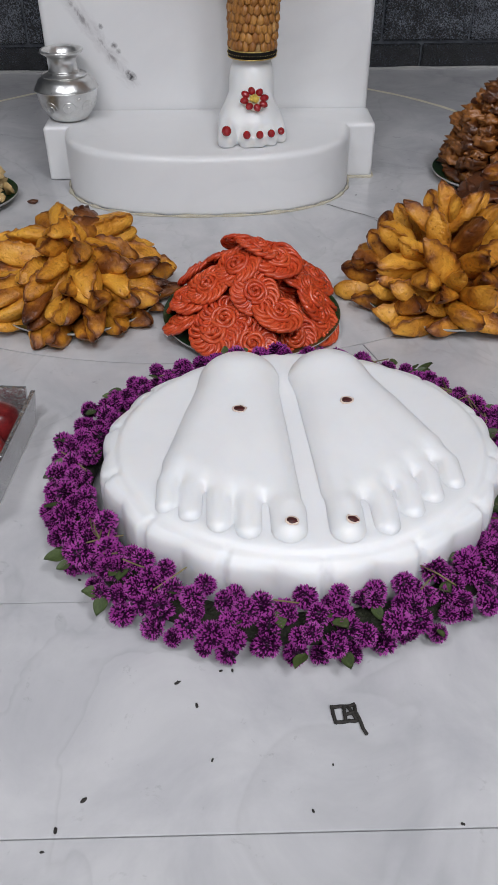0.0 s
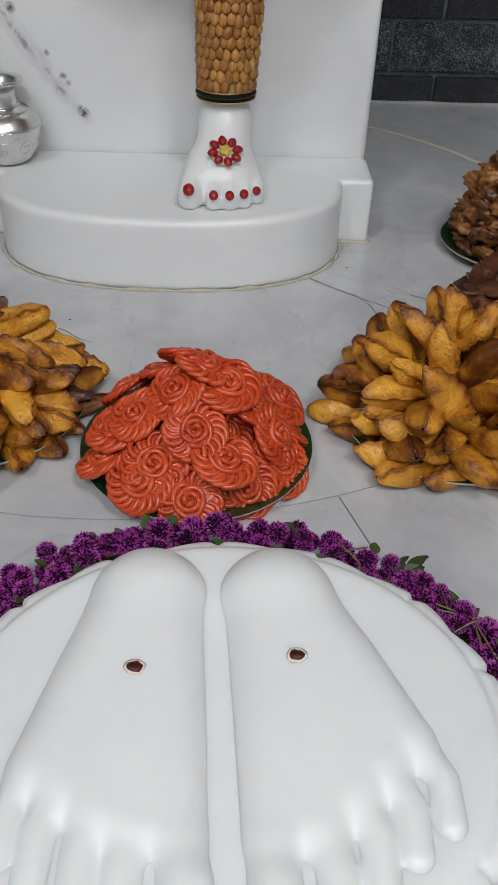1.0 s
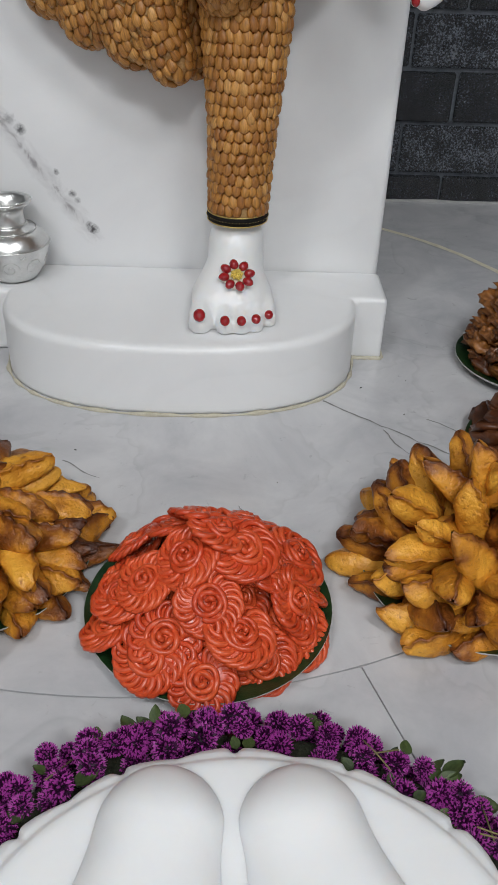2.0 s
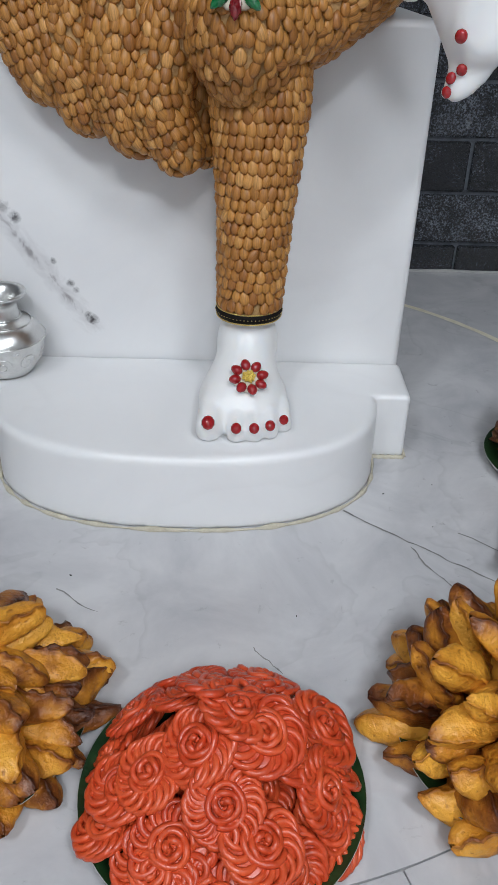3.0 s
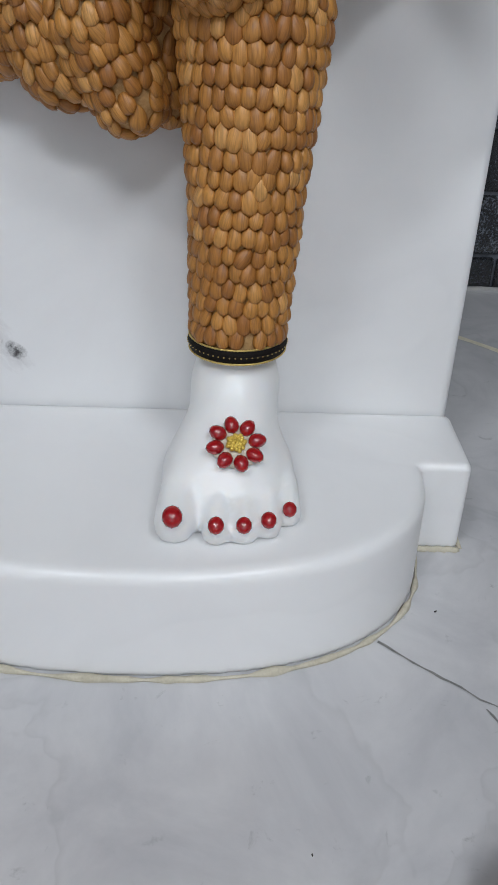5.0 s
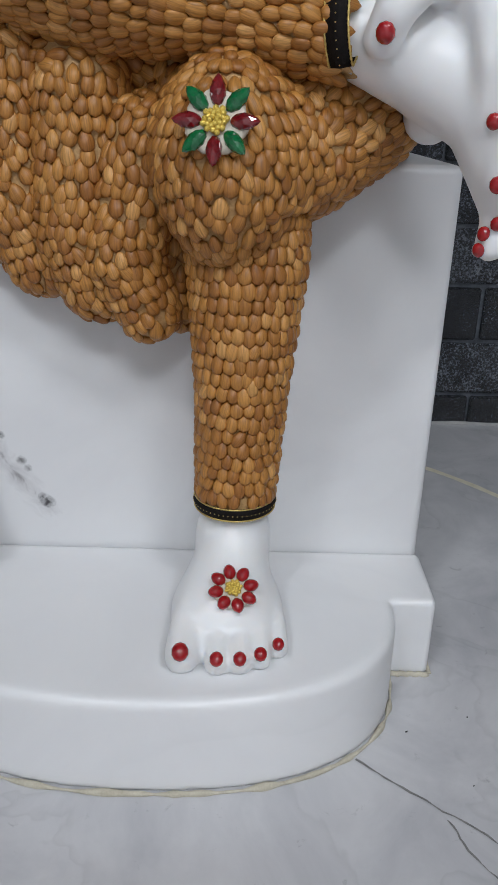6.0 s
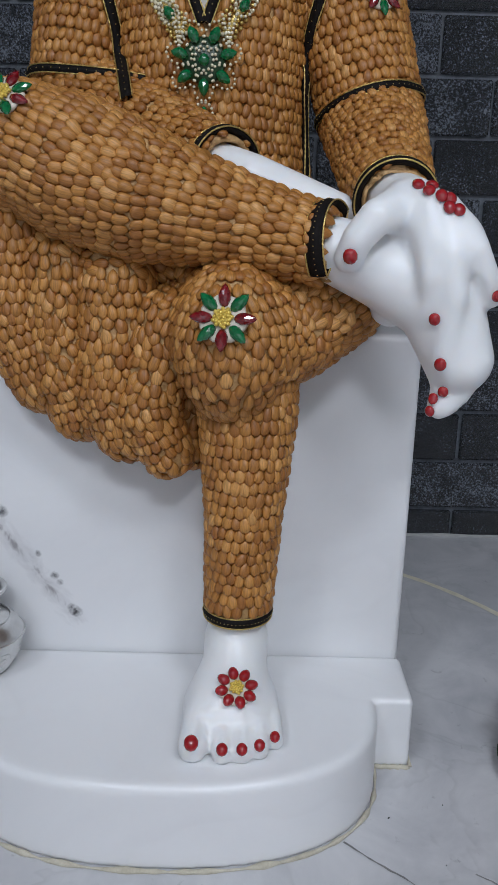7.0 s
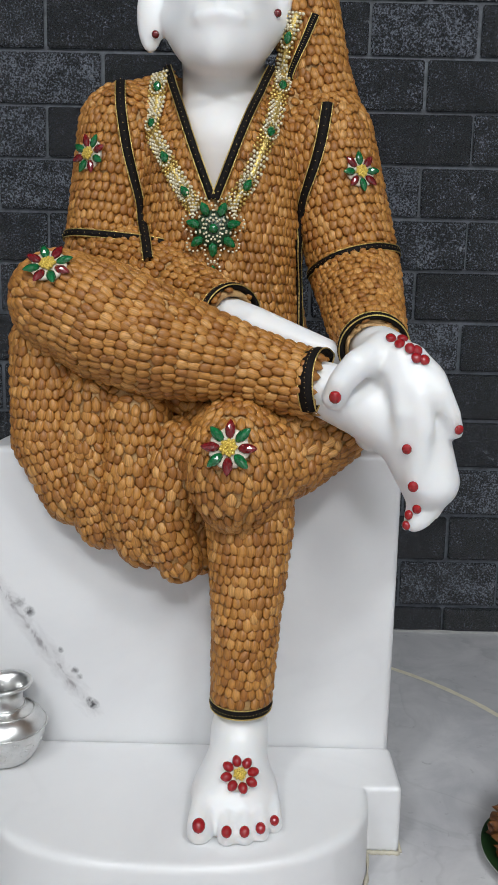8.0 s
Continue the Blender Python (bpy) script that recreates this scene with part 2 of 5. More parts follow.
        ends = t.nodes.new("ShaderNodeMapRange")
        ends.inputs["From Min"].default_value, ends.inputs["From Max"].default_value = long / 2, long / 2 - 0.03
        link(t, mida.outputs[0], ends.inputs[0])
        m1 = t.nodes.new("ShaderNodeMath")
        m1.operation = "MULTIPLY"
        link(t, band.outputs[0], m1.inputs[0])
        link(t, ends.outputs[0], m1.inputs[1])
        m2 = t.nodes.new("ShaderNodeMath")
        m2.operation = "MULTIPLY"
        link(t, m1.outputs[0], m2.inputs[0])
        link(t, grain.outputs[0], m2.inputs[1])
        mk = t.nodes.new("ShaderNodeMix")
        mk.data_type = "RGBA"
        mk.inputs[7].default_value = (0.24, 0.22, 0.23, 1)
        link(t, ramp(t, m2.outputs[0], [(0.26, (0, 0, 0)), (0.48, (0.22,) * 3), (0.62, (0.8,) * 3)]), mk.inputs[0])
        link(t, out, mk.inputs[6])
        out = mk.outputs[2]
    wob = add(t, "ShaderNodeTexNoise", Scale=170.0, Detail=5.0, Roughness=0.7)
    link(t, tc.outputs["Object"], wob.inputs["Vector"])
    for place, size, depth in marks:
        away = t.nodes.new("ShaderNodeVectorMath")
        away.operation = "DISTANCE"
        away.inputs[1].default_value = place
        link(t, tc.outputs["Object"], away.inputs[0])
        near = t.nodes.new("ShaderNodeMapRange")
        near.inputs["From Min"].default_value, near.inputs["From Max"].default_value = size, 0.0
        near.inputs["To Max"].default_value = 0.9
        link(t, away.outputs["Value"], near.inputs[0])
        both = t.nodes.new("ShaderNodeMath")
        both.operation = "MULTIPLY"
        link(t, near.outputs[0], both.inputs[0])
        link(t, wob.outputs[0], both.inputs[1])
        mask = ramp(t, both.outputs[0], [(0.18, (0, 0, 0)), (0.42, (depth,) * 3)])
        mk = t.nodes.new("ShaderNodeMix")
        mk.data_type = "RGBA"
        mk.inputs[7].default_value = (0.06, 0.055, 0.06, 1)
        link(t, mask, mk.inputs[0])
        link(t, out, mk.inputs[6])
        out = mk.outputs[2]
    link(t, out, b.inputs["Base Color"])
    rr = t.nodes.new("ShaderNodeMapRange")
    rr.inputs["To Min"].default_value, rr.inputs["To Max"].default_value = rough - 0.04, rough + 0.05
    smear = add(t, "ShaderNodeTexNoise", Scale=14.0, Detail=4.0)
    link(t, tc.outputs["Object"], smear.inputs["Vector"])
    link(t, smear.outputs[0], rr.inputs[0])
    link(t, rr.outputs[0], b.inputs["Roughness"])
    if sss:
        b.inputs["Subsurface Weight"].default_value = sss
        b.inputs["Subsurface Radius"].default_value = (0.01, 0.009, 0.008)
        b.inputs["Subsurface Scale"].default_value = 1.0
    bumped(t, b, smear.outputs[0], 0.05, 0.001)
    return m


def almond_skin():
    m, t, b = nodes_of("almond_skin")
    at = t.nodes.new("ShaderNodeAttribute")
    at.attribute_name = "loc"
    mp = t.nodes.new("ShaderNodeMapping")
    mp.inputs["Scale"].default_value = (900, 70, 200)
    link(t, at.outputs["Vector"], mp.inputs[0])
    shift = t.nodes.new("ShaderNodeVectorMath")
    shift.operation = "ADD"
    r = vary(t)
    far = t.nodes.new("ShaderNodeMath")
    far.operation = "MULTIPLY"
    far.inputs[1].default_value = 97.0
    link(t, r, far.inputs[0])
    link(t, mp.outputs[0], shift.inputs[0])
    link(t, far.outputs[0], shift.inputs[1])
    grain = add(t, "ShaderNodeTexNoise", Scale=1.0, Detail=3.0, Roughness=0.6)
    link(t, shift.outputs[0], grain.inputs["Vector"])
    tone = ramp(t, r, [(0.0, (0.30, 0.118, 0.024)), (0.4, (0.39, 0.172, 0.036)), (0.85, (0.48, 0.225, 0.052)), (1.0, (0.57, 0.30, 0.095))])
    lines = ramp(t, grain.outputs[0], [(0.3, (0.62, 0.58, 0.52)), (0.6, (1.12, 1.1, 1.05))])
    mul = t.nodes.new("ShaderNodeMix")
    mul.data_type, mul.blend_type = "RGBA", "MULTIPLY"
    mul.inputs[0].default_value = 1.0
    link(t, tone, mul.inputs[6])
    link(t, lines, mul.inputs[7])
    link(t, mul.outputs[2], b.inputs["Base Color"])
    b.inputs["Roughness"].default_value = 0.45
    bumped(t, b, grain.outputs[0], 0.35, 0.0006)
    return m


def petal_skin():
    """Papery purple bracts, darkened at the root in place of shade, each with a tone of its own, a few with pale tips.
    """
    m, t, b = nodes_of("globe_flower_petals")
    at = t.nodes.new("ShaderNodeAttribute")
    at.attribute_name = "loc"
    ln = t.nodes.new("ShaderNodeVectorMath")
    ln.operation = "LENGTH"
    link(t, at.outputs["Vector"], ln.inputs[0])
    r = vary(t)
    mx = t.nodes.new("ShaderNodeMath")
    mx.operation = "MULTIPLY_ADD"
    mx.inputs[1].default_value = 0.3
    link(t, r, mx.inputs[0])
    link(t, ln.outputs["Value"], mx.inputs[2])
    # near black at the root puts the shade between bracts into the colour
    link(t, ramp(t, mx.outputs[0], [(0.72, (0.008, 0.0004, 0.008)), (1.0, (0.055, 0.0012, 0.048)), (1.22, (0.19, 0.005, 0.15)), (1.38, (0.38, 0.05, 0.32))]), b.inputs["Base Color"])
    b.inputs["Roughness"].default_value = 0.5
    b.inputs["Specular IOR Level"].default_value = 0.3
    return m


def fried_skin():
    """Golden fried dough: blistered, browned in patches and along the pinched seam."""
    m, t, b = nodes_of("golden_fried_pastry")
    tc = t.nodes.new("ShaderNodeTexCoord")
    at = t.nodes.new("ShaderNodeAttribute")
    at.attribute_name = "loc"
    sep = t.nodes.new("ShaderNodeSeparateXYZ")
    link(t, at.outputs["Vector"], sep.inputs[0])
    info = t.nodes.new("ShaderNodeObjectInfo")
    far = t.nodes.new("ShaderNodeVectorMath")
    far.operation = "SCALE"
    far.inputs[0].default_value = (3.1, 1.7, 2.3)
    link(t, info.outputs["Random"], far.inputs["Scale"])
    sh = t.nodes.new("ShaderNodeVectorMath")
    sh.operation = "ADD"
    link(t, tc.outputs["Object"], sh.inputs[0])
    link(t, far.outputs[0], sh.inputs[1])
    patch = add(t, "ShaderNodeTexNoise", Scale=45.0, Detail=3.0, Roughness=0.5)
    blister = add(t, "ShaderNodeTexNoise", Scale=230.0, Detail=3.0, Roughness=0.55)
    for n in (patch, blister):
        link(t, sh.outputs[0], n.inputs["Vector"])
    e = t.nodes.new("ShaderNodeMath")
    e.operation = "MULTIPLY_ADD"
    e.inputs[1].default_value = -0.30
    link(t, sep.outputs[0], e.inputs[0])
    link(t, patch.outputs[0], e.inputs[2])
    k = t.nodes.new("ShaderNodeMath")
    k.operation = "MULTIPLY_ADD"
    k.inputs[1].default_value = 0.5
    link(t, info.outputs["Random"], k.inputs[0])
    link(t, e.outputs[0], k.inputs[2])
    tone = ramp(t, k.outputs[0], [(0.26, (0.065, 0.016, 0.004)), (0.52, (0.21, 0.062, 0.009)), (0.72, (0.54, 0.215, 0.02)), (0.98, (0.76, 0.37, 0.045))])
    spots = ramp(t, blister.outputs[0], [(0.28, (0.55, 0.45, 0.4)), (0.42, (1, 1, 1))])
    mul = t.nodes.new("ShaderNodeMix")
    mul.data_type, mul.blend_type = "RGBA", "MULTIPLY"
    mul.inputs[0].default_value = 1.0
    link(t, tone, mul.inputs[6])
    link(t, spots, mul.inputs[7])
    link(t, mul.outputs[2], b.inputs["Base Color"])
    b.inputs["Roughness"].default_value = 0.4
    b.inputs["Coat Weight"].default_value = 0.1
    b.inputs["Coat Roughness"].default_value = 0.2
    b.inputs["Specular IOR Level"].default_value = 0.35
    bumped(t, b, blister.outputs[0], 0.9, 0.0025)
    return m


def slate_face():
    """Glossy black riven stone: a coarse swell under a fine grain, with glints painted in as pale specks."""
    m, t, b = nodes_of("black_slate_tile")
    tc = t.nodes.new("ShaderNodeTexCoord")
    info = t.nodes.new("ShaderNodeObjectInfo")
    far = t.nodes.new("ShaderNodeVectorMath")
    far.operation = "SCALE"
    far.inputs[0].default_value = (5.1, 2.7, 3.3)
    link(t, info.outputs["Random"], far.inputs["Scale"])
    sh = t.nodes.new("ShaderNodeVectorMath")
    sh.operation = "ADD"
    link(t, tc.outputs["Object"], sh.inputs[0])
    link(t, far.outputs[0], sh.inputs[1])
    swell = add(t, "ShaderNodeTexNoise", Scale=30.0, Detail=4.0, Roughness=0.6)
    grain = add(t, "ShaderNodeTexNoise", Scale=300.0, Detail=4.0, Roughness=0.65)
    for n in (swell, grain):
        link(t, sh.outputs[0], n.inputs["Vector"])
    mix = t.nodes.new("ShaderNodeMath")
    mix.operation = "MULTIPLY_ADD"
    mix.inputs[1].default_value = 0.3
    link(t, swell.outputs[0], mix.inputs[0])
    link(t, grain.outputs[0], mix.inputs[2])
    v = t.nodes.new("ShaderNodeMath")
    v.operation = "MULTIPLY_ADD"
    v.inputs[1].default_value = 0.16
    link(t, vary(t), v.inputs[0])
    link(t, mix.outputs[0], v.inputs[2])
    # pale end of the ramp stands in for glints on the grain
    link(t, ramp(t, v.outputs[0], [(0.52, (0.002, 0.0025, 0.0035)), (0.74, (0.013, 0.016, 0.023)), (0.90, (0.17, 0.185, 0.22))]), b.inputs["Base Color"])
    rr = t.nodes.new("ShaderNodeMapRange")
    rr.inputs["To Min"].default_value, rr.inputs["To Max"].default_value = 0.12, 0.34
    link(t, swell.outputs[0], rr.inputs[0])
    link(t, rr.outputs[0], b.inputs["Roughness"])
    b.inputs["Specular IOR Level"].default_value = 1.0
    bumped(t, b, mix.outputs[0], 1.0, 0.006)
    return m


MARKS = [((-0.182, 1.541, 0.134), 0.013, 1.0), ((-0.187, 1.541, 0.139), 0.010, 0.9), ((-0.206, 1.541, 0.181), 0.010, 0.8), ((-0.200, 1.541, 0.172), 0.008, 0.6), ((-0.224, 1.541, 0.208), 0.008, 0.8),
         ((-0.263, 1.541, 0.259), 0.014, 0.9), ((-0.275, 1.541, 0.271), 0.014, 0.5)]
M_THRONE = marble("throne_marble", (0.80, 0.80, 0.805), (0.74, 0.74, 0.75), 0.32, 0.02, 2.2, MARKS, sss=0.15, streak=((-0.33, 1.541, 0.33), (-0.165, 1.541, 0.10), 0.03))
M_STATUE = marble("statue_marble", (0.84, 0.84, 0.84), (0.82, 0.82, 0.82), 0.34, 0.0, 4.0, sss=0.6)
M_FEET = marble("footprint_marble", (0.84, 0.84, 0.845), (0.79, 0.79, 0.80), 0.42, 0.0, 5.0, sss=0.6)
M_FLOOR = marble("floor_marble", (0.61, 0.605, 0.615), (0.46, 0.46, 0.48), 0.17, 0.08, 5.0, rand=0.08, smudge=0.3)
M_JOINT = surf("joint_grout", (0.32, 0.32, 0.32), (0.44, 0.43, 0.42), 0.8)
M_GROUT = surf("cream_grout", (0.42, 0.38, 0.29), (0.62, 0.58, 0.47), 0.8, scale=90, bump=0.5)
M_TILE = slate_face()
M_RING = surf("cream_joint_filler", (0.6, 0.56, 0.42), (0.78, 0.74, 0.6), 0.7, scale=90, bump=0.4)
M_ROSETTE_GOLD = surf("bright_gold_rosette", (0.5, 0.33, 0.03), (0.92, 0.7, 0.16), 0.3, metal=0.35, scale=300, fine=1800, bump=0.5)
M_MORTAR = surf("tile_mortar", (0.03, 0.034, 0.042), (0.12, 0.135, 0.16), 0.5, scale=60)
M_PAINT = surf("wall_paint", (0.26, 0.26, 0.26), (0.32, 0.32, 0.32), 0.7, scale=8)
M_BOUNCE_WALL = surf("bounce_wall_white", (0.66, 0.66, 0.65), (0.74, 0.74, 0.73), 0.7, scale=8)
M_CEIL = surf("ceiling_paint", (0.42, 0.42, 0.42), (0.48, 0.48, 0.48), 0.8, scale=8)
M_ALMOND = almond_skin()
M_GLUE = surf("robe_backing", (0.32, 0.16, 0.045), (0.62, 0.40, 0.18), 0.6, scale=120, bump=0.3)
M_BLACK = surf("black_braid", (0.003, 0.0025, 0.0025), (0.012, 0.009, 0.008), 0.7, scale=300, fine=1500, bump=0.4, spec=0.15)
M_GOLD = surf("gold_thread", (0.52, 0.37, 0.1), (0.86, 0.66, 0.24), 0.32, metal=0.8, scale=300, fine=1800, bump=0.5)
M_RED = surf("red_gem", (0.22, 0.003, 0.006), (0.40, 0.010, 0.013), 0.08, scale=200, bump=0.0, coat=0.6)
M_GREEN = surf("green_gem", (0.0, 0.06, 0.015), (0.004, 0.16, 0.045), 0.06, scale=200, bump=0.0, coat=0.8)
M_RUBY = surf("ruby_gem", (0.07, 0.001, 0.003), (0.22, 0.006, 0.01), 0.06, scale=200, bump=0.0, coat=0.8)
M_PEARL = surf("pearl", (0.66, 0.58, 0.38), (0.82, 0.76, 0.58), 0.22, scale=200, bump=0.0, coat=0.4)
M_SETTING = surf("jewel_backing", (0.5, 0.44, 0.34), (0.72, 0.66, 0.56), 0.5, scale=200)
M_SILVER = surf("silver", (0.6, 0.6, 0.59), (0.78, 0.78, 0.77), 0.3, metal=1.0, scale=40, fine=260, bump=0.12)
M_LEAFPLATE = surf("green_leaf_plate", (0.004, 0.018, 0.006), (0.02, 0.06, 0.018), 0.3, scale=60, bump=0.3)
M_PLATE_EDGE = surf("grey_plate_board", (0.35, 0.36, 0.34), (0.55, 0.55, 0.52), 0.5, scale=90)
M_JALEBI = surf("red_syrup_sweet", (0.50, 0.046, 0.012), (0.67, 0.096, 0.028), 0.32, scale=70, fine=600, bump=0.2, rand=0.3, coat=0.12, sss=0.06)
M_PASTRY = fried_skin()
M_CRISP = surf("brown_fried_crisp", (0.08, 0.022, 0.006), (0.36, 0.135, 0.028), 0.38, scale=45, fine=300, bump=0.7, rand=0.5, coat=0.2)
M_DARKFRY = surf("dark_fried_bread", (0.05, 0.014, 0.005), (0.16, 0.05, 0.014), 0.38, scale=40, fine=300, bump=0.6, rand=0.5, coat=0.2)
M_PALEFRY = surf("pale_fried_flakes", (0.42, 0.26, 0.09), (0.66, 0.47, 0.22), 0.5, scale=50, fine=300, bump=0.5, rand=0.4)
M_FLOWER = petal_skin()
M_LEAF = surf("garland_leaf", (0.02, 0.036, 0.009), (0.075, 0.11, 0.03), 0.55, scale=90, fine=400, bump=0.4, rand=0.4)
M_CORE = surf("gap_shaded_stems", (0.006, 0.007, 0.003), (0.026, 0.03, 0.012), 0.8, scale=150, fine=500, bump=0.8, dist=0.003)
M_STEM = surf("dry_stem", (0.1, 0.085, 0.03), (0.26, 0.22, 0.1), 0.7, rand=0.4)
M_TILAK = surf("dark_red_paste", (0.02, 0.002, 0.002), (0.09, 0.008, 0.006), 0.5, scale=500)
M_STAIN = surf("orange_paste", (0.74, 0.56, 0.45), (0.83, 0.74, 0.67), 0.6, scale=500)
M_POLLEN = surf("yellow_turmeric", (0.5, 0.42, 0.06), (0.68, 0.6, 0.18), 0.8, scale=500)
M_ASH = surf("black_ash", (0.008, 0.007, 0.006), (0.04, 0.035, 0.03), 0.8, scale=500)
M_FOIL = surf("silver_foil", (0.6, 0.6, 0.6), (0.8, 0.8, 0.8), 0.22, metal=0.9, scale=60, fine=240, bump=0.9, dist=0.003)
M_SWEET = surf("dark_red_sweet", (0.12, 0.006, 0.008), (0.36, 0.03, 0.03), 0.3, scale=80, fine=500, bump=0.4, rand=0.4, coat=0.4)
M_CARD = surf("white_card", (0.68, 0.68, 0.68), (0.78, 0.78, 0.77), 0.6)
M_GLOW, gt, gb = nodes_of("panel_diffuser")
gb.inputs["Emission Color"].default_value = (1, 0.985, 0.97, 1)
gb.inputs["Emission Strength"].default_value = 6.0

# ---- the room ----
ROOM = (-2.4, 2.4, -2.6, 2.14, 2.75)
# walls and ceiling out of view are added to close the room
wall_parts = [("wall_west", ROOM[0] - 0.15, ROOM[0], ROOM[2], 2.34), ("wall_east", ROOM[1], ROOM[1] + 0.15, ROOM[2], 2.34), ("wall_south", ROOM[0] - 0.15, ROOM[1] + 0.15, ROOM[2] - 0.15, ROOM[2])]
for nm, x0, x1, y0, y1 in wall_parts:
    # the unseen south wall is whiter to give the tiles a bright reflection
    tagged(solid(nm, block(nm, x0, x1, y0, y1, -0.1, 2.75), M_BOUNCE_WALL if nm == "wall_south" else M_PAINT), "plain painted plaster wall added out of view", "wall", kind="structure")
tagged(solid("ceiling", block("ceiling", -2.55, 2.55, -2.75, 2.34, 2.75, 2.9), M_CEIL), "plain white painted flat ceiling", "ceiling", kind="structure")
for px, py, watts in PANELS:
    lampthing = thing("ceiling_light", (px, py, 2.72), "square white ceiling light panel with thin frame", "ceiling light", "ceiling light panels")
    ring = [block("frame", px - 0.32, px + 0.32, py - 0.32, py + 0.32, 2.69, 2.75, 0.006)]
    solid("frame", ring[0], M_CARD, lampthing)
    solid("diffuser", block("diffuser", px - 0.29, px + 0.29, py - 0.29, py + 0.29, 2.672, 2.689), M_GLOW, lampthing)

wall_n = tagged(solid("wall_north", block("wall_north", ROOM[0], ROOM[1], 2.142, 2.34, -0.1, 2.75), M_MORTAR), "wall of black slate-like brick tiles with dark joints", "wall", kind="structure")

# floor: bed, round inlay, slabs about it
CX, CY, CR = -0.08, 1.49, 0.592
floor = tagged(solid("floor", block("floor", -2.55, 2.55, -2.75, 2.34, -0.1, -0.003), M_JOINT), "polished white marble floor with grey veins and thin joints", "floor", kind="structure")


def floor_slab(outline, label=""):
    return solid("slab", prism("slab", outline, -0.02, 0.0, 0.0004, seg=1), M_FLOOR, floor, label)


def circle(r, n=120, a0=0.0, a1=2 * math.pi):
    return [(CX + r * math.cos(a0 + (a1 - a0) * k / n), CY + r * math.sin(a0 + (a1 - a0) * k / n)) for k in range(n + 1)]


floor_slab(circle(CR - 0.0007)[:-1], "round marble floor inlay under the seat")
BOX = (-2.4, 2.4, 0.57, 2.14)


def to_box(a):
    c, s = math.cos(a), math.sin(a)
    k = min(((BOX[1] if c > 0 else BOX[0]) - CX) / c if abs(c) > 1e-6 else 9, ((BOX[3] if s > 0 else BOX[2]) - CY) / s if abs(s) > 1e-6 else 9)
    return (CX + k * c, CY + k * s)


corner_angles = [math.atan2(y - CY, x - CX) for x in BOX[:2] for y in BOX[2:]]
splits = [math.radians(a) for a in (-70.2, 18, 112, 196)]
for a0, a1 in zip(splits, splits[1:] + [splits[0] + 2 * math.pi]):
    inner = circle(CR + 0.0007, 60, a0 + 0.0009, a1 - 0.0009)
    mids = sorted(c + k * 2 * math.pi for c in corner_angles for k in (0, 1) if a0 < c + k * 2 * math.pi < a1)
    outer = [to_box(a) for a in [a0 + 0.0005, *mids, a1 - 0.0005]]
    floor_slab(inner + outer[::-1])
for y0, y1, cuts in ((0.3932, 0.5692, (-2.4, -0.9, 0.62, 2.4)), (-0.6, 0.3925, (-2.4, -0.5, 1.1, 2.4)), (-2.6, -0.602, (-2.4, -0.9, 0.5, 2.4))):
    for x0, x1 in zip(cuts[:-1], cuts[1:]):
        floor_slab([(x0 + 0.0008, y0), (x1 - 0.0008, y0), (x1 - 0.0008, y1), (x0 + 0.0008, y1)])


def ring_filler(r0, r1, a0, a1, n=90):
    V, Q = [], []
    for k in range(n + 1):
        a = a0 + (a1 - a0) * k / n
        for r in (r0 + 0.0006 * math.sin(k * 1.7), r1 + 0.0008 * math.sin(k * 2.3)):
            V.append((CX + r * math.cos(a), CY + r * math.sin(a), 0.0007))
        if k:
            Q.append((2 * k - 2, 2 * k - 1, 2 * k + 1, 2 * k))
    return arrays("joint_filler", V, Q)


solid("joint_filler", ring_filler(CR - 0.0055, CR + 0.0055, -0.35, math.pi + 0.35), M_RING, floor, "cream filler in the round joint")


def ribbon_on_floor(name, pts, widths, mat, label, z=0.0006):
    V, T = [], []
    for i, (p, w) in enumerate(zip(pts, widths)):
        a, b = pts[max(0, i - 1)], pts[min(len(pts) - 1, i + 1)]
        d = np.array([b[0] - a[0], b[1] - a[1]])
        n = np.array([-d[1], d[0]]) / (np.linalg.norm(d) + 1e-9)
        V += [(p[0] + n[0] * w, p[1] + n[1] * w, z), (p[0] - n[0] * w, p[1] - n[1] * w, z)]
        if i:
            T += [(2 * i - 2, 2 * i - 1, 2 * i + 1), (2 * i - 2, 2 * i + 1, 2 * i)]
    return tagged(solid(name, arrays(name, V, T), mat), label, "crack", kind="structure")


rng = np.random.RandomState(4)
M_CRACK = surf("crack_dirt", (0.13, 0.13, 0.13), (0.3, 0.29, 0.28), 0.8, scale=120)
for p, q, n, w in (((0.12, 1.336), (0.27, 1.215), 26, 0.0009), ((0.185, 1.275), (0.225, 1.205), 14, 0.0007), ((0.02, 1.13), (0.045, 1.10), 8, 0.0005), ((-0.17, 1.2), (-0.125, 1.17), 8, 0.0006), ((0.24, 1.3), (0.3, 1.26), 10, 0.0006)):
    f = np.linspace(0, 1, n)
    line = np.array(p) + f[:, None] * (np.array(q) - np.array(p)) + np.cumsum(rng.normal(0, 0.0012, (n, 2)), 0) * (np.sin(math.pi * f)[:, None] ** 0.5)
    ribbon_on_floor("crack", [tuple(a) for a in line], w * (0.5 + rng.rand(n)) * np.minimum(1, 6 * (1 - f) + 0.15), M_CRACK, "thin dark hairline crack in the marble floor")

# ---- marble seat and foot step ----
throne = thing("marble_throne", (-0.06, 1.7, 0), "white marble seat block with dark veined marks and rounded foot step", "throne")
solid("seat_block", block("seat_block", -0.317, 0.2035, 1.541, 1.96, 0.0, 0.472, 0.009, 3), M_THRONE, throne)


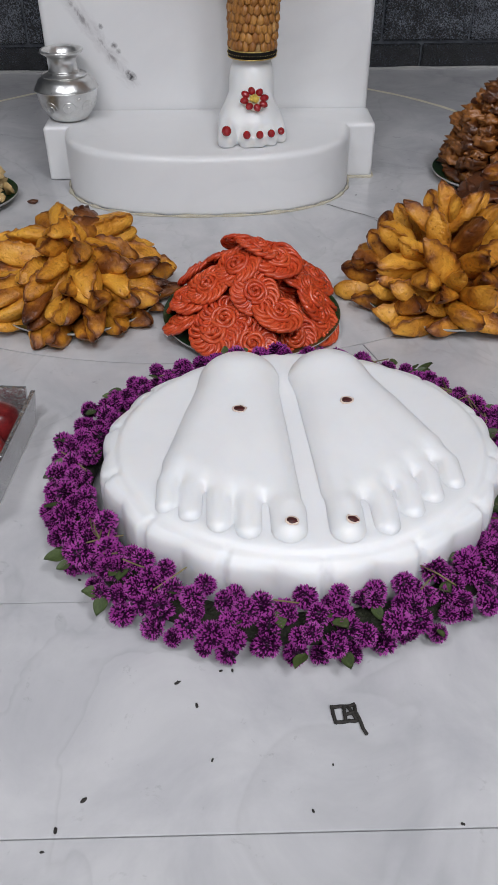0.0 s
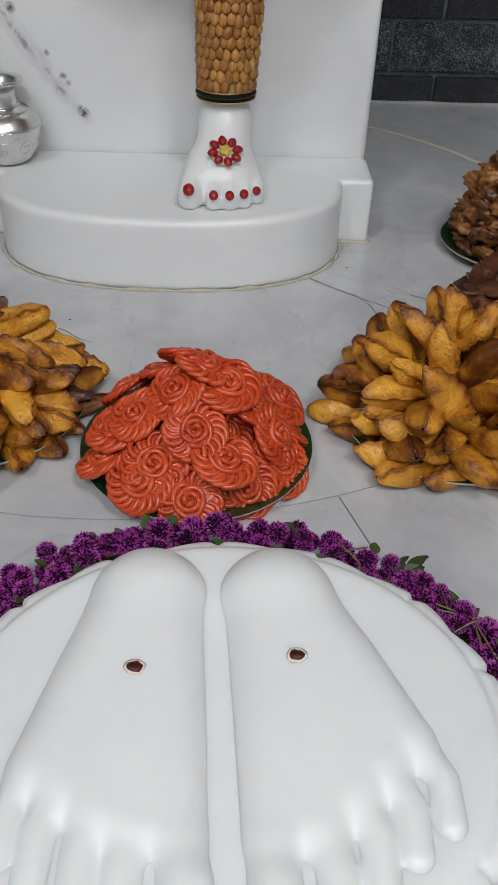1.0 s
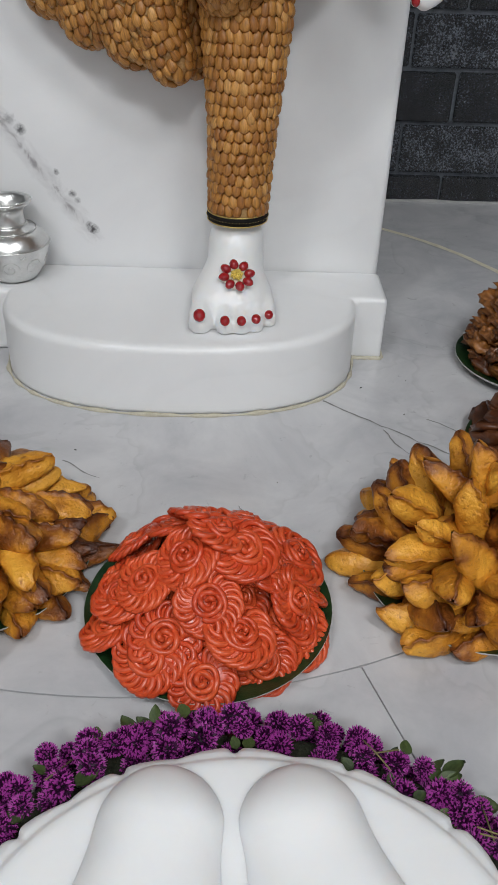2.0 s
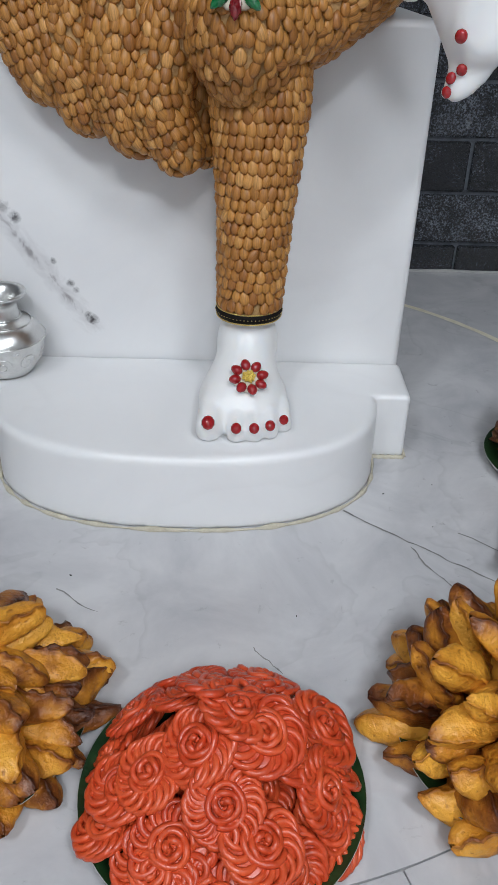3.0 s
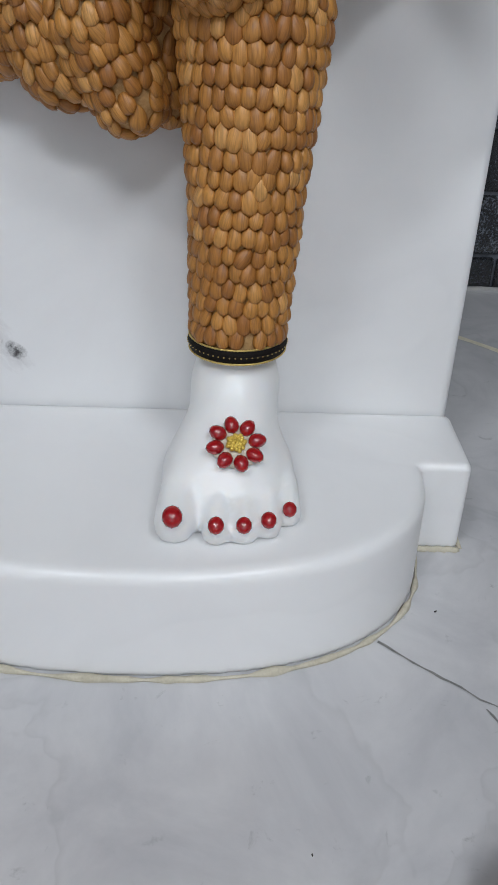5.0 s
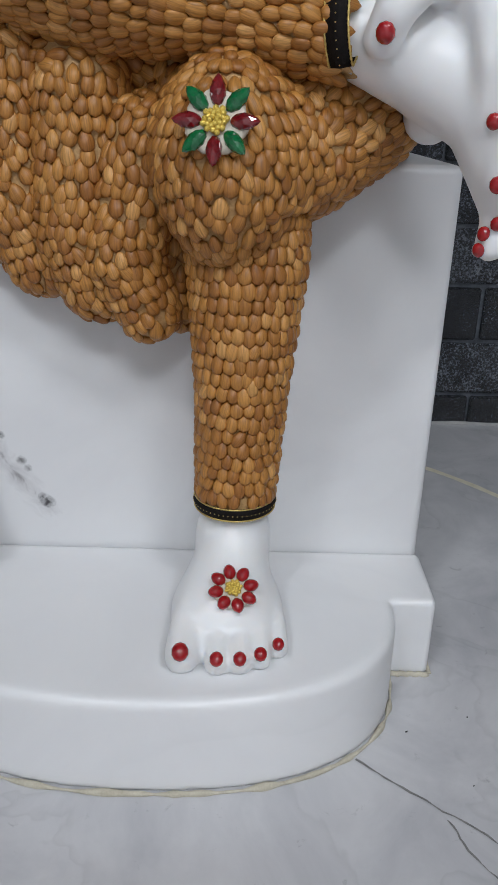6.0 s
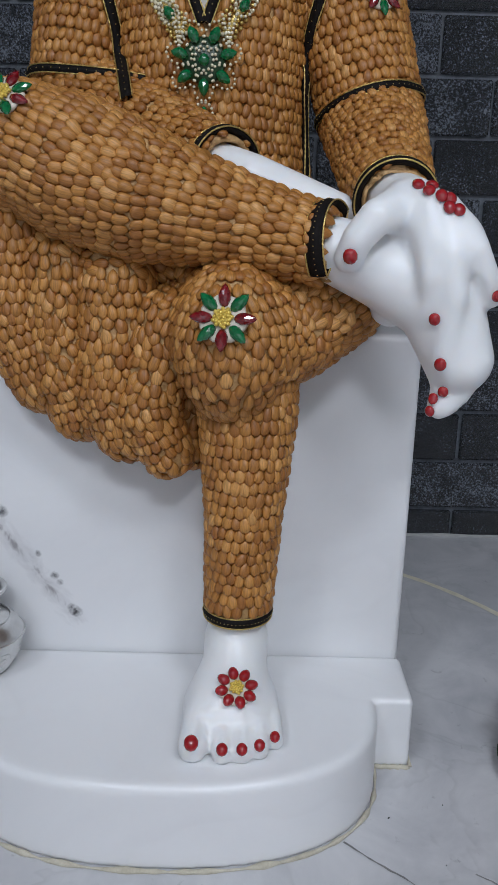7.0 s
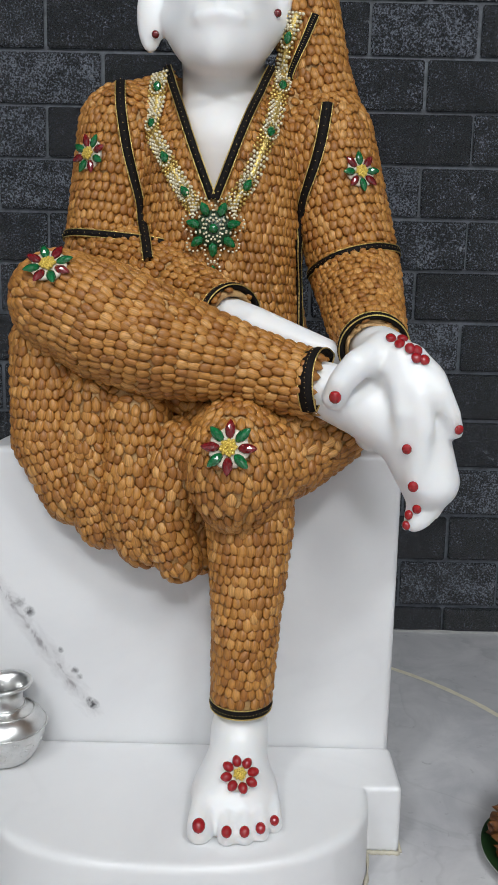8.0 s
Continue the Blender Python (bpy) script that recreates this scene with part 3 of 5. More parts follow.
def step_outline(x_half, depth, n=60, e=2.4, back=1.4505):
    out = []
    for k in range(n + 1):
        a = math.pi * k / n
        c, s = math.cos(a), math.sin(a)
        out.append((-0.0595 - x_half * math.copysign(abs(c) ** (2 / e), c), back - depth * abs(s) ** (2 / e)))
    return out


def rounded(a, b, r):
    """Two distances cut against each other with a rounded edge."""
    return np.hypot(np.maximum(a + r, 0), np.maximum(b + r, 0)) + np.minimum(np.maximum(a, b) + r, 0) - r


def step_form(P):
    u = np.abs(P[:, 0] + 0.0595) / 0.2225
    depth = 0.1535 * (1 - 0.05 * np.clip(P[:, 2] / 0.0845, 0, 1))
    v = np.maximum(0, 1.4505 - P[:, 1]) / depth
    plan = ((u ** 2.4 + v ** 2.4) ** (1 / 2.4) - 1) * (0.16 + 0.06 * np.clip(u - v, 0, 1))
    plan = np.maximum(plan, P[:, 1] - 1.53)
    tall = P[:, 2] - 0.0845
    front = rounded(plan, tall, 0.009)
    sides = rounded(np.abs(P[:, 0] + 0.057) - 0.2625, np.abs(P[:, 1] - 1.4955) - 0.045, 0.005)
    return np.minimum(front, rounded(sides, tall, 0.006))


pv, pq = skin(lambda P: np.maximum(step_form(P), -P[:, 2]), (-0.33, 1.28, -0.004), (0.216, 1.55, 0.092), 0.003)
solid("foot_step", arrays("foot_step", pv, pq), M_THRONE, throne)
bead = [(x, y - 0.001, 0.001) for x, y in step_outline(0.2245, 0.156, 120)]
bv, bt = tube(bead, np.array([0.0022 + 0.0022 * noise.noise((x * 60, y * 60, 0)) + 0.001 * math.sin(i * 0.7) for i, (x, y, z) in enumerate(bead)]).clip(0.001, 0.006), 6)
solid("grout_bead", arrays("grout_bead", bv, bt), M_GROUT, throne, "cream grout bead along the foot")
bv, bt = tube([(0.207, 1.45 + 0.03 * k, 0.0008) for k in range(18)], 0.0024, 6)
solid("grout_bead", arrays("grout_bead", bv, bt), M_GROUT, throne)
bv, bt = tube([(0.16 + 0.003 * k, 1.4485 - 0.0008 * (k % 3), 0.0008) for k in range(16)], 0.003, 6)
solid("grout_bead", arrays("grout_bead", bv, bt), M_GROUT, throne)

# ---- the seated statue: robe form and white marble form ----
SHIN = [(0.010, 1.453, 0.186, 0.0312), (0.014, 1.455, 0.298, 0.0358), (0.016, 1.462, 0.40, 0.0455), (0.012, 1.47, 0.47, 0.05)]
SHIN_TOP = [(0.0, 1.455, 0.478, 0.055), (-0.004, 1.50, 0.50, 0.06), (-0.01, 1.62, 0.53, 0.075)]
CALF = [(-0.205, 1.478, 0.652, 0.047), (-0.15, 1.472, 0.628, 0.062), (-0.09, 1.464, 0.606, 0.058), (0.012, 1.45, 0.583, 0.0375), (0.094, 1.437, 0.561, 0.033)]
THIGH = [(-0.196, 1.485, 0.645, 0.051), (-0.13, 1.64, 0.59, 0.085)]
ARM_A = [(-0.162, 1.685, 0.875, 0.058), (-0.186, 1.665, 0.72, 0.05), (-0.085, 1.60, 0.668, 0.045), (-0.010, 1.528, 0.631, 0.034)]
ARM_B = [(0.104, 1.685, 0.868, 0.06), (0.147, 1.655, 0.70, 0.055), (0.148, 1.52, 0.628, 0.041), (0.147, 1.452, 0.605, 0.031)]
TORSO = [(-0.035, 1.70, 0.56, 0.13), (-0.036, 1.69, 0.68, 0.108), (-0.034, 1.695, 0.82, 0.112), (-0.034, 1.715, 0.88, 0.09)]
YOKE = [(-0.15, 1.70, 0.885, 0.052), (-0.034, 1.725, 0.915, 0.062), (0.09, 1.70, 0.88, 0.052)]
HOOD = [(0.115, 1.70, 0.875, 0.045), (0.088, 1.705, 0.955, 0.043), (0.068, 1.72, 1.05, 0.045), (0.04, 1.74, 1.15, 0.05)]
FLAP = [(0.005, 1.452, 0.475, 0.055), (0.055, 1.478, 0.487, 0.052), (0.10, 1.50, 0.512, 0.048), (0.12, 1.57, 0.53, 0.055)]
FOLDS = [
    [(-0.222, 1.51, 0.60, 0.042), (-0.22, 1.515, 0.49, 0.046), (-0.195, 1.515, 0.425, 0.038)],
    [(-0.17, 1.50, 0.54, 0.042), (-0.17, 1.502, 0.43, 0.037), (-0.158, 1.505, 0.39, 0.03)],
    [(-0.115, 1.482, 0.53, 0.036), (-0.12, 1.485, 0.415, 0.035), (-0.108, 1.49, 0.374, 0.031)],
    [(-0.066, 1.472, 0.49, 0.03), (-0.087, 1.474, 0.40, 0.032), (-0.066, 1.48, 0.353, 0.024)],
    [(-0.13, 1.522, 0.565, 0.05), (-0.07, 1.517, 0.555, 0.042), (-0.035, 1.505, 0.53, 0.032)],
    [(-0.05, 1.502, 0.47, 0.026), (-0.052, 1.502, 0.375, 0.022), (-0.045, 1.502, 0.350, 0.018)],
]


def sleeve(P, knots, axis):
    """A limb of the robe that ends in a flat opening."""
    a = np.array(axis, np.float32)
    a /= np.linalg.norm(a)
    return np.maximum(chain(P, knots), (P - np.array(knots[-1][:3], np.float32)) @ a - 0.002)


def neck_cut(P):
    """The V-shaped neck opening of the robe, seen from the front."""
    side = (0.781 + 2.72 * np.abs(P[:, 0] + 0.0375) - P[:, 2]) / 2.9
    return np.maximum(side, P[:, 1] - 1.735)


# each open end of a sleeve or trouser leg: where it ends, the way it faces, the hollow's radius
OPENINGS = (((-0.010, 1.528, 0.631), (0.045, -0.06, -0.012), 0.0285), ((0.147, 1.452, 0.605), (0.0, -0.07, -0.022), 0.0262), ((0.094, 1.437, 0.561), (0.078, -0.04, 0.006), 0.0285))


def hollow(P):
    """The space inside the open ends of the robe."""
    d = None
    for end, way, r in OPENINGS:
        e, w = np.array(end), np.array(way) / np.linalg.norm(way)
        c = cone(P, e - w * 0.014, e + w * 0.012, r, r)
        d = c if d is None else np.minimum(d, c)
    return d


def past_hem(P):
    """Which points lie on the last few millimetres of an open end, where the braid runs."""
    out = np.zeros(len(P), bool)
    for end, way, r in OPENINGS:
        q, w = P - np.array(end), np.array(way) / np.linalg.norm(way)
        a = q @ w
        out |= (a > -0.007) & (a < 0.012) & (np.linalg.norm(q - a[:, None] * w, axis=1) < r + 0.008)
    return out


def robe(P):
    body = soft(chain(P, TORSO), chain(P, YOKE), 0.03)
    body = soft(body, egg(P, (-0.05, 1.70, 0.53), (0.18, 0.15, 0.085)), 0.03)
    body = soft(body, chain(P, HOOD), 0.012)
    body = np.maximum(body, -neck_cut(P))
    d = soft(body, sleeve(P, ARM_A, (0.045, -0.06, -0.012)), 0.008)
    d = soft(d, sleeve(P, ARM_B, (0.0, -0.07, -0.022)), 0.008)
    legs = soft(sleeve(P, CALF, (0.078, -0.04, 0.006)), chain(P, THIGH), 0.02)
    cloth = None
    for f in FOLDS:
        c = chain(P, f)
        cloth = c if cloth is None else soft(cloth, c, 0.0025)
    cloth = soft(cloth, egg(P, (-0.15, 1.585, 0.53), (0.09, 0.09, 0.10)), 0.01)
    cloth = soft(cloth, soft(chain(P, FLAP), egg(P, (0.001, 1.440, 0.475), (0.052, 0.060, 0.074)), 0.010), 0.006)
    cloth = soft(cloth, chain(P, SHIN_TOP), 0.015)
    d = soft(d, legs, 0.006)
    d = soft(d, cloth, 0.006)
    d = soft(d, chain(P, SHIN), 0.004)
    d = np.maximum(d, -hollow(P))
    return np.maximum(d, 0.183 - P[:, 2])


STAND_TOES = [(-0.0300, 1.346, 0.0995, 0.0138), (-0.0008, 1.342, 0.0968, 0.0102), (0.0180, 1.343, 0.0968, 0.0098), (0.0348, 1.350, 0.0965, 0.0096), (0.0498, 1.365, 0.0955, 0.0090)]


def marble_form(P):
    # planted foot
    foot = chain(P, [(0.010, 1.455, 0.215, 0.0262), (0.010, 1.457, 0.18, 0.0266), (0.009, 1.46, 0.14, 0.0308), (0.008, 1.485, 0.112, 0.033)])
    foot = soft(foot, chain(P, [(0.009, 1.452, 0.152, 0.029), (0.007, 1.405, 0.112, 0.031)]), 0.02)
    foot = soft(foot, egg(P, (0.006, 1.415, 0.1), (0.049, 0.055, 0.03)), 0.025)
    foot = soft(foot, chain(P, [(0.0, 1.425, 0.112, 0.026), (-0.018, 1.385, 0.1, 0.018)]), 0.02)
    foot = soft(foot, chain(P, [(-0.027, 1.362, 0.094, 0.0115), (0.010, 1.360, 0.092, 0.0110), (0.044, 1.378, 0.092, 0.0105)]), 0.010)
    for x, y, z, r in STAND_TOES:
        bx = 0.006 + (x - 0.006) * 0.72
        toe = chain(P, [(bx, y + 0.060, 0.120, r * 0.75), (x, y + 0.026, z + 0.0075, r * 0.86), (x, y, z, r), (x, y + 0.004, z - 0.008, r)])
        foot = soft(foot, toe, 0.004)
    foot = np.maximum(foot, 0.0842 - P[:, 2])
    # crossed foot, hanging down
    low = chain(P, [(0.092, 1.437, 0.561, 0.030), (0.14, 1.43, 0.545, 0.037), (0.184, 1.408, 0.520, 0.0385), (0.204, 1.402, 0.470, 0.0315)])
    low = soft(low, chain(P, [(0.155, 1.445, 0.535, 0.03), (0.15, 1.46, 0.51, 0.02)]), 0.015)
    for x, z, r in ((0.190, 0.426, 0.0125), (0.199, 0.431, 0.0118), (0.208, 0.44, 0.0115)):
        low = soft(low, chain(P, [(x + 0.006, 1.403, z + 0.03, r), (x, 1.398, z, r * 0.9)]), 0.006)
    # the palm that lies over it, with thumb and fingers
    palm = chain(P, [(0.147, 1.47, 0.609, 0.0265), (0.158, 1.425, 0.598, 0.0275), (0.186, 1.398, 0.568, 0.031)])
    for knots in ([(0.146, 1.415, 0.600, 0.020), (0.121, 1.388, 0.591, 0.0155), (0.106, 1.388, 0.573, 0.014), (0.100, 1.396, 0.556, 0.013)],
                  [(0.160, 1.400, 0.598, 0.014), (0.166, 1.380, 0.568, 0.0125), (0.168, 1.374, 0.545, 0.0118), (0.173, 1.381, 0.510, 0.0098)],
                  [(0.170, 1.394, 0.600, 0.014), (0.183, 1.372, 0.560, 0.013), (0.187, 1.371, 0.530, 0.0122), (0.185, 1.382, 0.470, 0.0098)],
                  [(0.180, 1.396, 0.598, 0.013), (0.203, 1.376, 0.566, 0.0122), (0.215, 1.380, 0.545, 0.0112), (0.2235, 1.388, 0.526, 0.0095)]):
        palm = soft(palm, chain(P, knots), 0.009)
    # the other palm in the lap
    lap = chain(P, [(-0.02, 1.540, 0.636, 0.0255), (0.015, 1.515, 0.626, 0.023), (0.06, 1.5, 0.611, 0.019), (0.125, 1.485, 0.590, 0.013)])
    # chest, neck, plain head
    head = soft(chain(P, [(-0.034, 1.725, 0.78, 0.075), (-0.034, 1.722, 0.86, 0.085), (-0.034, 1.71, 0.93, 0.055), (-0.034, 1.705, 1.0, 0.055)]), egg(P, (-0.036, 1.70, 1.07), (0.078, 0.095, 0.115)), 0.02)
    head = soft(head, egg(P, (-0.034, 1.645, 0.99), (0.056, 0.052, 0.046)), 0.03)
    head = soft(head, chain(P, [(-0.094, 1.675, 1.01, 0.022), (-0.066, 1.64, 0.968, 0.022), (-0.036, 1.622, 0.958, 0.024), (-0.004, 1.64, 0.968, 0.022), (0.026, 1.675, 1.01, 0.022)]), 0.02)
    head = soft(head, chain(P, [(-0.058, 1.602, 0.992, 0.008), (-0.034, 1.597, 0.994, 0.009), (-0.012, 1.602, 0.992, 0.008)]), 0.01)
    head = soft(head, egg(P, (-0.034, 1.598, 1.03), (0.015, 0.02, 0.022)), 0.012)
    head = soft(head, egg(P, (-0.128, 1.675, 1.018), (0.018, 0.012, 0.046)), 0.008)
    head = soft(head, egg(P, (0.042, 1.675, 1.046), (0.013, 0.012, 0.038)), 0.008)
    head = soft(head, chain(P, [(-0.115, 1.69, 1.02, 0.014), (-0.08, 1.69, 1.03, 0.014)]), 0.006)
    # what joins the pieces, inside the robe
    core = chain(P, [(0.010, 1.455, 0.2, 0.025), (0.014, 1.46, 0.48, 0.025), (-0.03, 1.68, 0.58, 0.03), (-0.034, 1.725, 0.8, 0.04)])
    core = np.minimum(core, chain(P, [(-0.03, 1.68, 0.6, 0.03), (-0.205, 1.485, 0.645, 0.025), (-0.09, 1.464, 0.611, 0.025), (0.095, 1.437, 0.561, 0.022)]))
    core = np.minimum(core, chain(P, [(-0.034, 1.72, 0.86, 0.03), (-0.186, 1.665, 0.72, 0.025), (-0.025, 1.537, 0.642, 0.02)]))
    head = np.minimum(head, np.minimum(core, chain(P, [(-0.034, 1.72, 0.86, 0.03), (0.146, 1.655, 0.71, 0.025), (0.148, 1.46, 0.614, 0.02)])))
    d = np.minimum(foot, np.minimum(soft(low, palm, 0.006), lap))
    return np.minimum(d, head)


sv, sq = skin(marble_form, (-0.24, 1.29, 0.075), (0.245, 1.83, 1.2), 0.0042)
statue = tagged(solid("statue", arrays("statue", sv, sq), M_STATUE), "polished white marble seated figure statue wearing an almond robe", "statue")

gv, gq = skin(robe, (-0.29, 1.36, 0.18), (0.24, 1.9, 1.22), 0.006)
robe_thing = thing("almond_robe", (-0.03, 1.65, 0.472), "robe covered in rows of brown almonds with black gold braid", "robe")
solid("backing", arrays("backing", gv, gq), M_GLUE, robe_thing, "tan glued cloth backing")


def almond(segs=8, rings=7):
    V = [(0, -0.0098, 0.0)]
    for i in range(1, rings):
        s = i / rings
        y = -0.0098 + 0.0206 * s
        w = math.sin(math.pi * s ** 0.88) ** 0.62 * (1.10 - 0.18 * s)
        for k in range(segs):
            a = 2 * math.pi * k / segs
            V.append((0.0072 * w * math.cos(a), y, 0.0037 * w * math.sin(a)))
    V.append((0, 0.0108, 0.0))
    T = []
    for k in range(segs):
        k2 = (k + 1) % segs
        T.append((0, 1 + k2, 1 + k))
        for i in range(rings - 2):
            a, b, c, d = 1 + i * segs + k, 1 + i * segs + k2, 1 + (i + 1) * segs + k2, 1 + (i + 1) * segs + k
            T += [(a, b, c), (a, c, d)]
        top = 1 + (rings - 2) * segs
        T.append((top + k, top + k2, len(V) - 1))
    return np.array(V), np.array(T)


AV, AT = almond()
AV = AV * np.array([0.81, 0.88, 1.0])
seats, cells = [], {}


def free(p, gap):
    key = (int(p[0] // 0.02), int(p[1] // 0.02), int(p[2] // 0.02))
    for i in (-1, 0, 1):
        for j in (-1, 0, 1):
            for k in (-1, 0, 1):
                for q in cells.get((key[0] + i, key[1] + j, key[2] + k), ()):
                    if (q[0] - p[0]) ** 2 + (q[1] - p[1]) ** 2 + (q[2] - p[2]) ** 2 < gap * gap:
                        return False
    cells.setdefault(key, []).append((p[0], p[1], p[2], len(seats)))
    return True


def sow(knots, row=0.0120, across=0.0094, flip=1):
    """Rows of almonds round one limb, laid on the robe's outer form."""
    K = np.array(knots, float)
    L = np.concatenate([[0], np.cumsum(np.linalg.norm(np.diff(K[:, :3], axis=0), axis=1))])
    rows = np.arange(0.004, L[-1], row)
    start, way, axis = [], [], []
    for i, s in enumerate(rows):
        c = np.array([np.interp(s, L, K[:, j]) for j in range(4)])
        j = min(np.searchsorted(L, s, "right") - 1, len(K) - 2)
        d = K[j + 1, :3] - K[j, :3]
        d /= np.linalg.norm(d)
        u = np.cross(d, [0.0, 1.0, 0.05])
        u /= np.linalg.norm(u)
        v = np.cross(d, u)
        n = max(6, int(round(2 * math.pi * (c[3] + 0.002) / across)))
        for k in range(n):
            a = 2 * math.pi * (k + 0.5 * (i % 2) + rng.uniform(-0.12, 0.12)) / n
            start.append(c[:3] + d * rng.uniform(-0.0015, 0.0015))
            way.append(u * math.cos(a) + v * math.sin(a))
            axis.append(d * flip)
    P0, W, A = (np.array(q, np.float32) for q in (start, way, axis))
    own = np.interp(np.linalg.norm(P0 - K[0, :3], axis=1), L, K[:, 3])
    s = own * 0.7
    for _ in range(14):
        s = s - np.clip(robe(P0 + W * s[:, None]), -0.02, 0.02) * 0.9
    P = P0 + W * s[:, None]
    keep = (np.abs(robe(P)) < 0.002) & (s < own * 2.1) & (s > own * 0.5)
    settle(P[keep], A[keep], 0.0073)


def settle(P, A, gap):
    N = slope(robe, P)
    bare = (marble_form(P + N * 0.004) > 0.0015) & ~((P[:, 1] > 1.538) & (P[:, 2] < 0.474)) & (neck_cut(P) > 0.004) & (hollow(P) > 0.0025) & ~past_hem(P) & (P[:, 2] > 0.199)
    for p, n, a in zip(P[bare], N[bare], A[bare]):
        if free(p, gap):
            t = a - n * (n @ a)
            l = np.linalg.norm(t)
            seats.append((p, n, t / l if l > 0.15 else np.array([0, 0, 1.0]) - n * n[2]))


sow(SHIN, flip=1)
sow(CALF, 0.0125, 0.0096, 1)
sow(ARM_A[:2], flip=-1)
sow(ARM_A[1:], flip=-1)
sow(ARM_B[:2], flip=-1)
sow(ARM_B[1:], flip=-1)
sow(FLAP[:1] + [(0.0, 1.45, 0.54, 0.05)], flip=1)
sow([(0.003, 1.45, 0.40, 0.03), (0.003, 1.455, 0.555, 0.05)])
sow([(-0.036, 1.69, 0.56, 0.12), (-0.034, 1.70, 0.93, 0.12)])
for f in FOLDS:
    sow(f, flip=-1)
sow(FLAP, flip=-1)
sow(HOOD)
sow(YOKE)
# the rest of the cloth, filled without gaps
fill = gv[rng.permutation(len(gv))].astype(np.float32)
grid_dirs = np.array([s[2] for s in seats], np.float32)
grid_pos = np.array([s[0] for s in seats], np.float32)
dirs = np.empty_like(fill)
for i in range(0, len(fill), 2000):
    q = fill[i:i + 2000]
    near = np.argmin(((q[:, None] - grid_pos[None, ::3]) ** 2).sum(2), axis=1)
    dirs[i:i + 2000] = grid_dirs[::3][near]
settle(fill, dirs, 0.0079)

almond_mesh = arrays("almond", AV, AT, loc=AV)
almond_mesh.materials.append(M_ALMOND)
poses = []
for p, n, d in seats:
    n, d = Vector(n), Vector(d)
    if d.length < 1e-3:
        continue
    d.normalize()
    m = facing(Vector(p) + n * 0.0016, n, d)
    m = m @ pose(0, 0, 0, rng.normal(-10, 5), rng.normal(0, 7), rng.normal(0, 9)) @ Matrix.Diagonal((rng.uniform(0.86, 1.12), rng.uniform(0.88, 1.12), rng.uniform(0.85, 1.15), 1))
    poses.append(m)
front = sorted((m for m in poses if m.translation.z < 0.49 and m.col[2].y < 0.1 and m.translation.x > -0.06), key=lambda m: m.translation.z)[:300]
chosen = set(id(m) for m in front)
rest = [m for m in poses if id(m) not in chosen]
B = np.array([np.array(m) for m in rest])
RV = (np.einsum("nij,vj->nvi", B[:, :3, :3], AV) + B[:, None, :3, 3]).reshape(-1, 3)
RT = (AT[None] + (np.arange(len(rest)) * len(AV))[:, None, None]).reshape(-1, 3)
solid("almond_layer", arrays("almond_layer", RV, RT, loc=np.tile(AV, (len(rest), 1))), M_ALMOND, robe_thing, "overlapping brown almonds", kind="stuff")
for m in front:
    solid("almond", almond_mesh, M_ALMOND, robe_thing, m=m)


# ---- braid, cuffs and jewels on the robe ----
def onto_all(xz, y0=1.3, f=None):
    """Where lines going away from the front meet the form, and the normals there."""
    f = f or robe
    P = np.array([(x, y0, z) for x, z in xz], np.float32)
    going = np.ones(len(P), bool)
    for _ in range(60):
        d = f(P)
        going &= (d > 0.0004) & (P[:, 1] < 1.95)
        if not going.any():
            break
        P[going, 1] += np.maximum(0.0006, d[going] * 0.7)
    return P.astype(float), slope(f, P).astype(float)


def onto(x, z, y0=1.3, f=None):
    P, N = onto_all([(x, z)], y0, f)
    return P[0], N[0]


def spread(knots, n):
    K = np.array(knots, float)
    L = np.concatenate([[0], np.cumsum(np.linalg.norm(np.diff(K, axis=0), axis=1))])
    return np.stack([np.interp(np.linspace(0, L[-1], n), L, K[:, j]) for j in range(K.shape[1])], 1)


def braid(P, N, half, name="braid", closed=False, edges=(1, -1), parent=None, lift=0.005, thick=0.003):
    P, N = np.array(P), np.array(N)
    N = N / np.linalg.norm(N, axis=1)[:, None]
    for _ in range(2):
        if not closed:
            N[1:-1] = (N[:-2] + N[1:-1] + N[2:]) / 3
            P[1:-1] = (P[:-2] + 2 * P[1:-1] + P[2:]) / 4
    T = np.roll(P, -1, 0) - np.roll(P, 1, 0)
    if not closed:
        T[0], T[-1] = P[1] - P[0], P[-1] - P[-2]
    S = np.cross(T, N)
    S /= np.linalg.norm(S, axis=1)[:, None] + 1e-9
    C = P + N * lift
    ring = [C - S * half, C - S * half + N * thick, C + N * (thick * 1.5), C + S * half + N * thick, C + S * half, C - N * 0.004]
    V = np.stack(ring, 1).reshape(-1, 3)
    n, k = len(P), 6
    Q = [(i * k + j, i * k + (j + 1) % k, ((i + 1) % n) * k + (j + 1) % k, ((i + 1) % n) * k + j) for i in range(n if closed else n - 1) for j in range(k)]
    strip = solid(name, arrays(name, V, Q), M_BLACK, parent or robe_thing, "black beaded braid with gold edging")
    for e in edges:
        fine = spread(C + S * half * e * 1.12 + N * thick, max(12, n * 4))
        tv, tt = tube(fine, 0.0006 + 0.0004 * (np.arange(len(fine)) % 2), 5, closed)
        solid("gold_edge", arrays("gold_edge", tv, tt), M_GOLD, strip)
    beads = spread(C + N * thick * 1.5, max(6, int(n * 1.2)))
    pieces = [(BALL1[0] * 0.0006 + b, BALL1[1]) for b in beads]
    solid("bead_row", arrays("bead_row", *merged(pieces)), M_GOLD, strip)
    return strip


def front_braid(knots, half, n=24, **kw):
    P, N = onto_all(spread(knots, n))
    return braid(P, N, half, **kw)


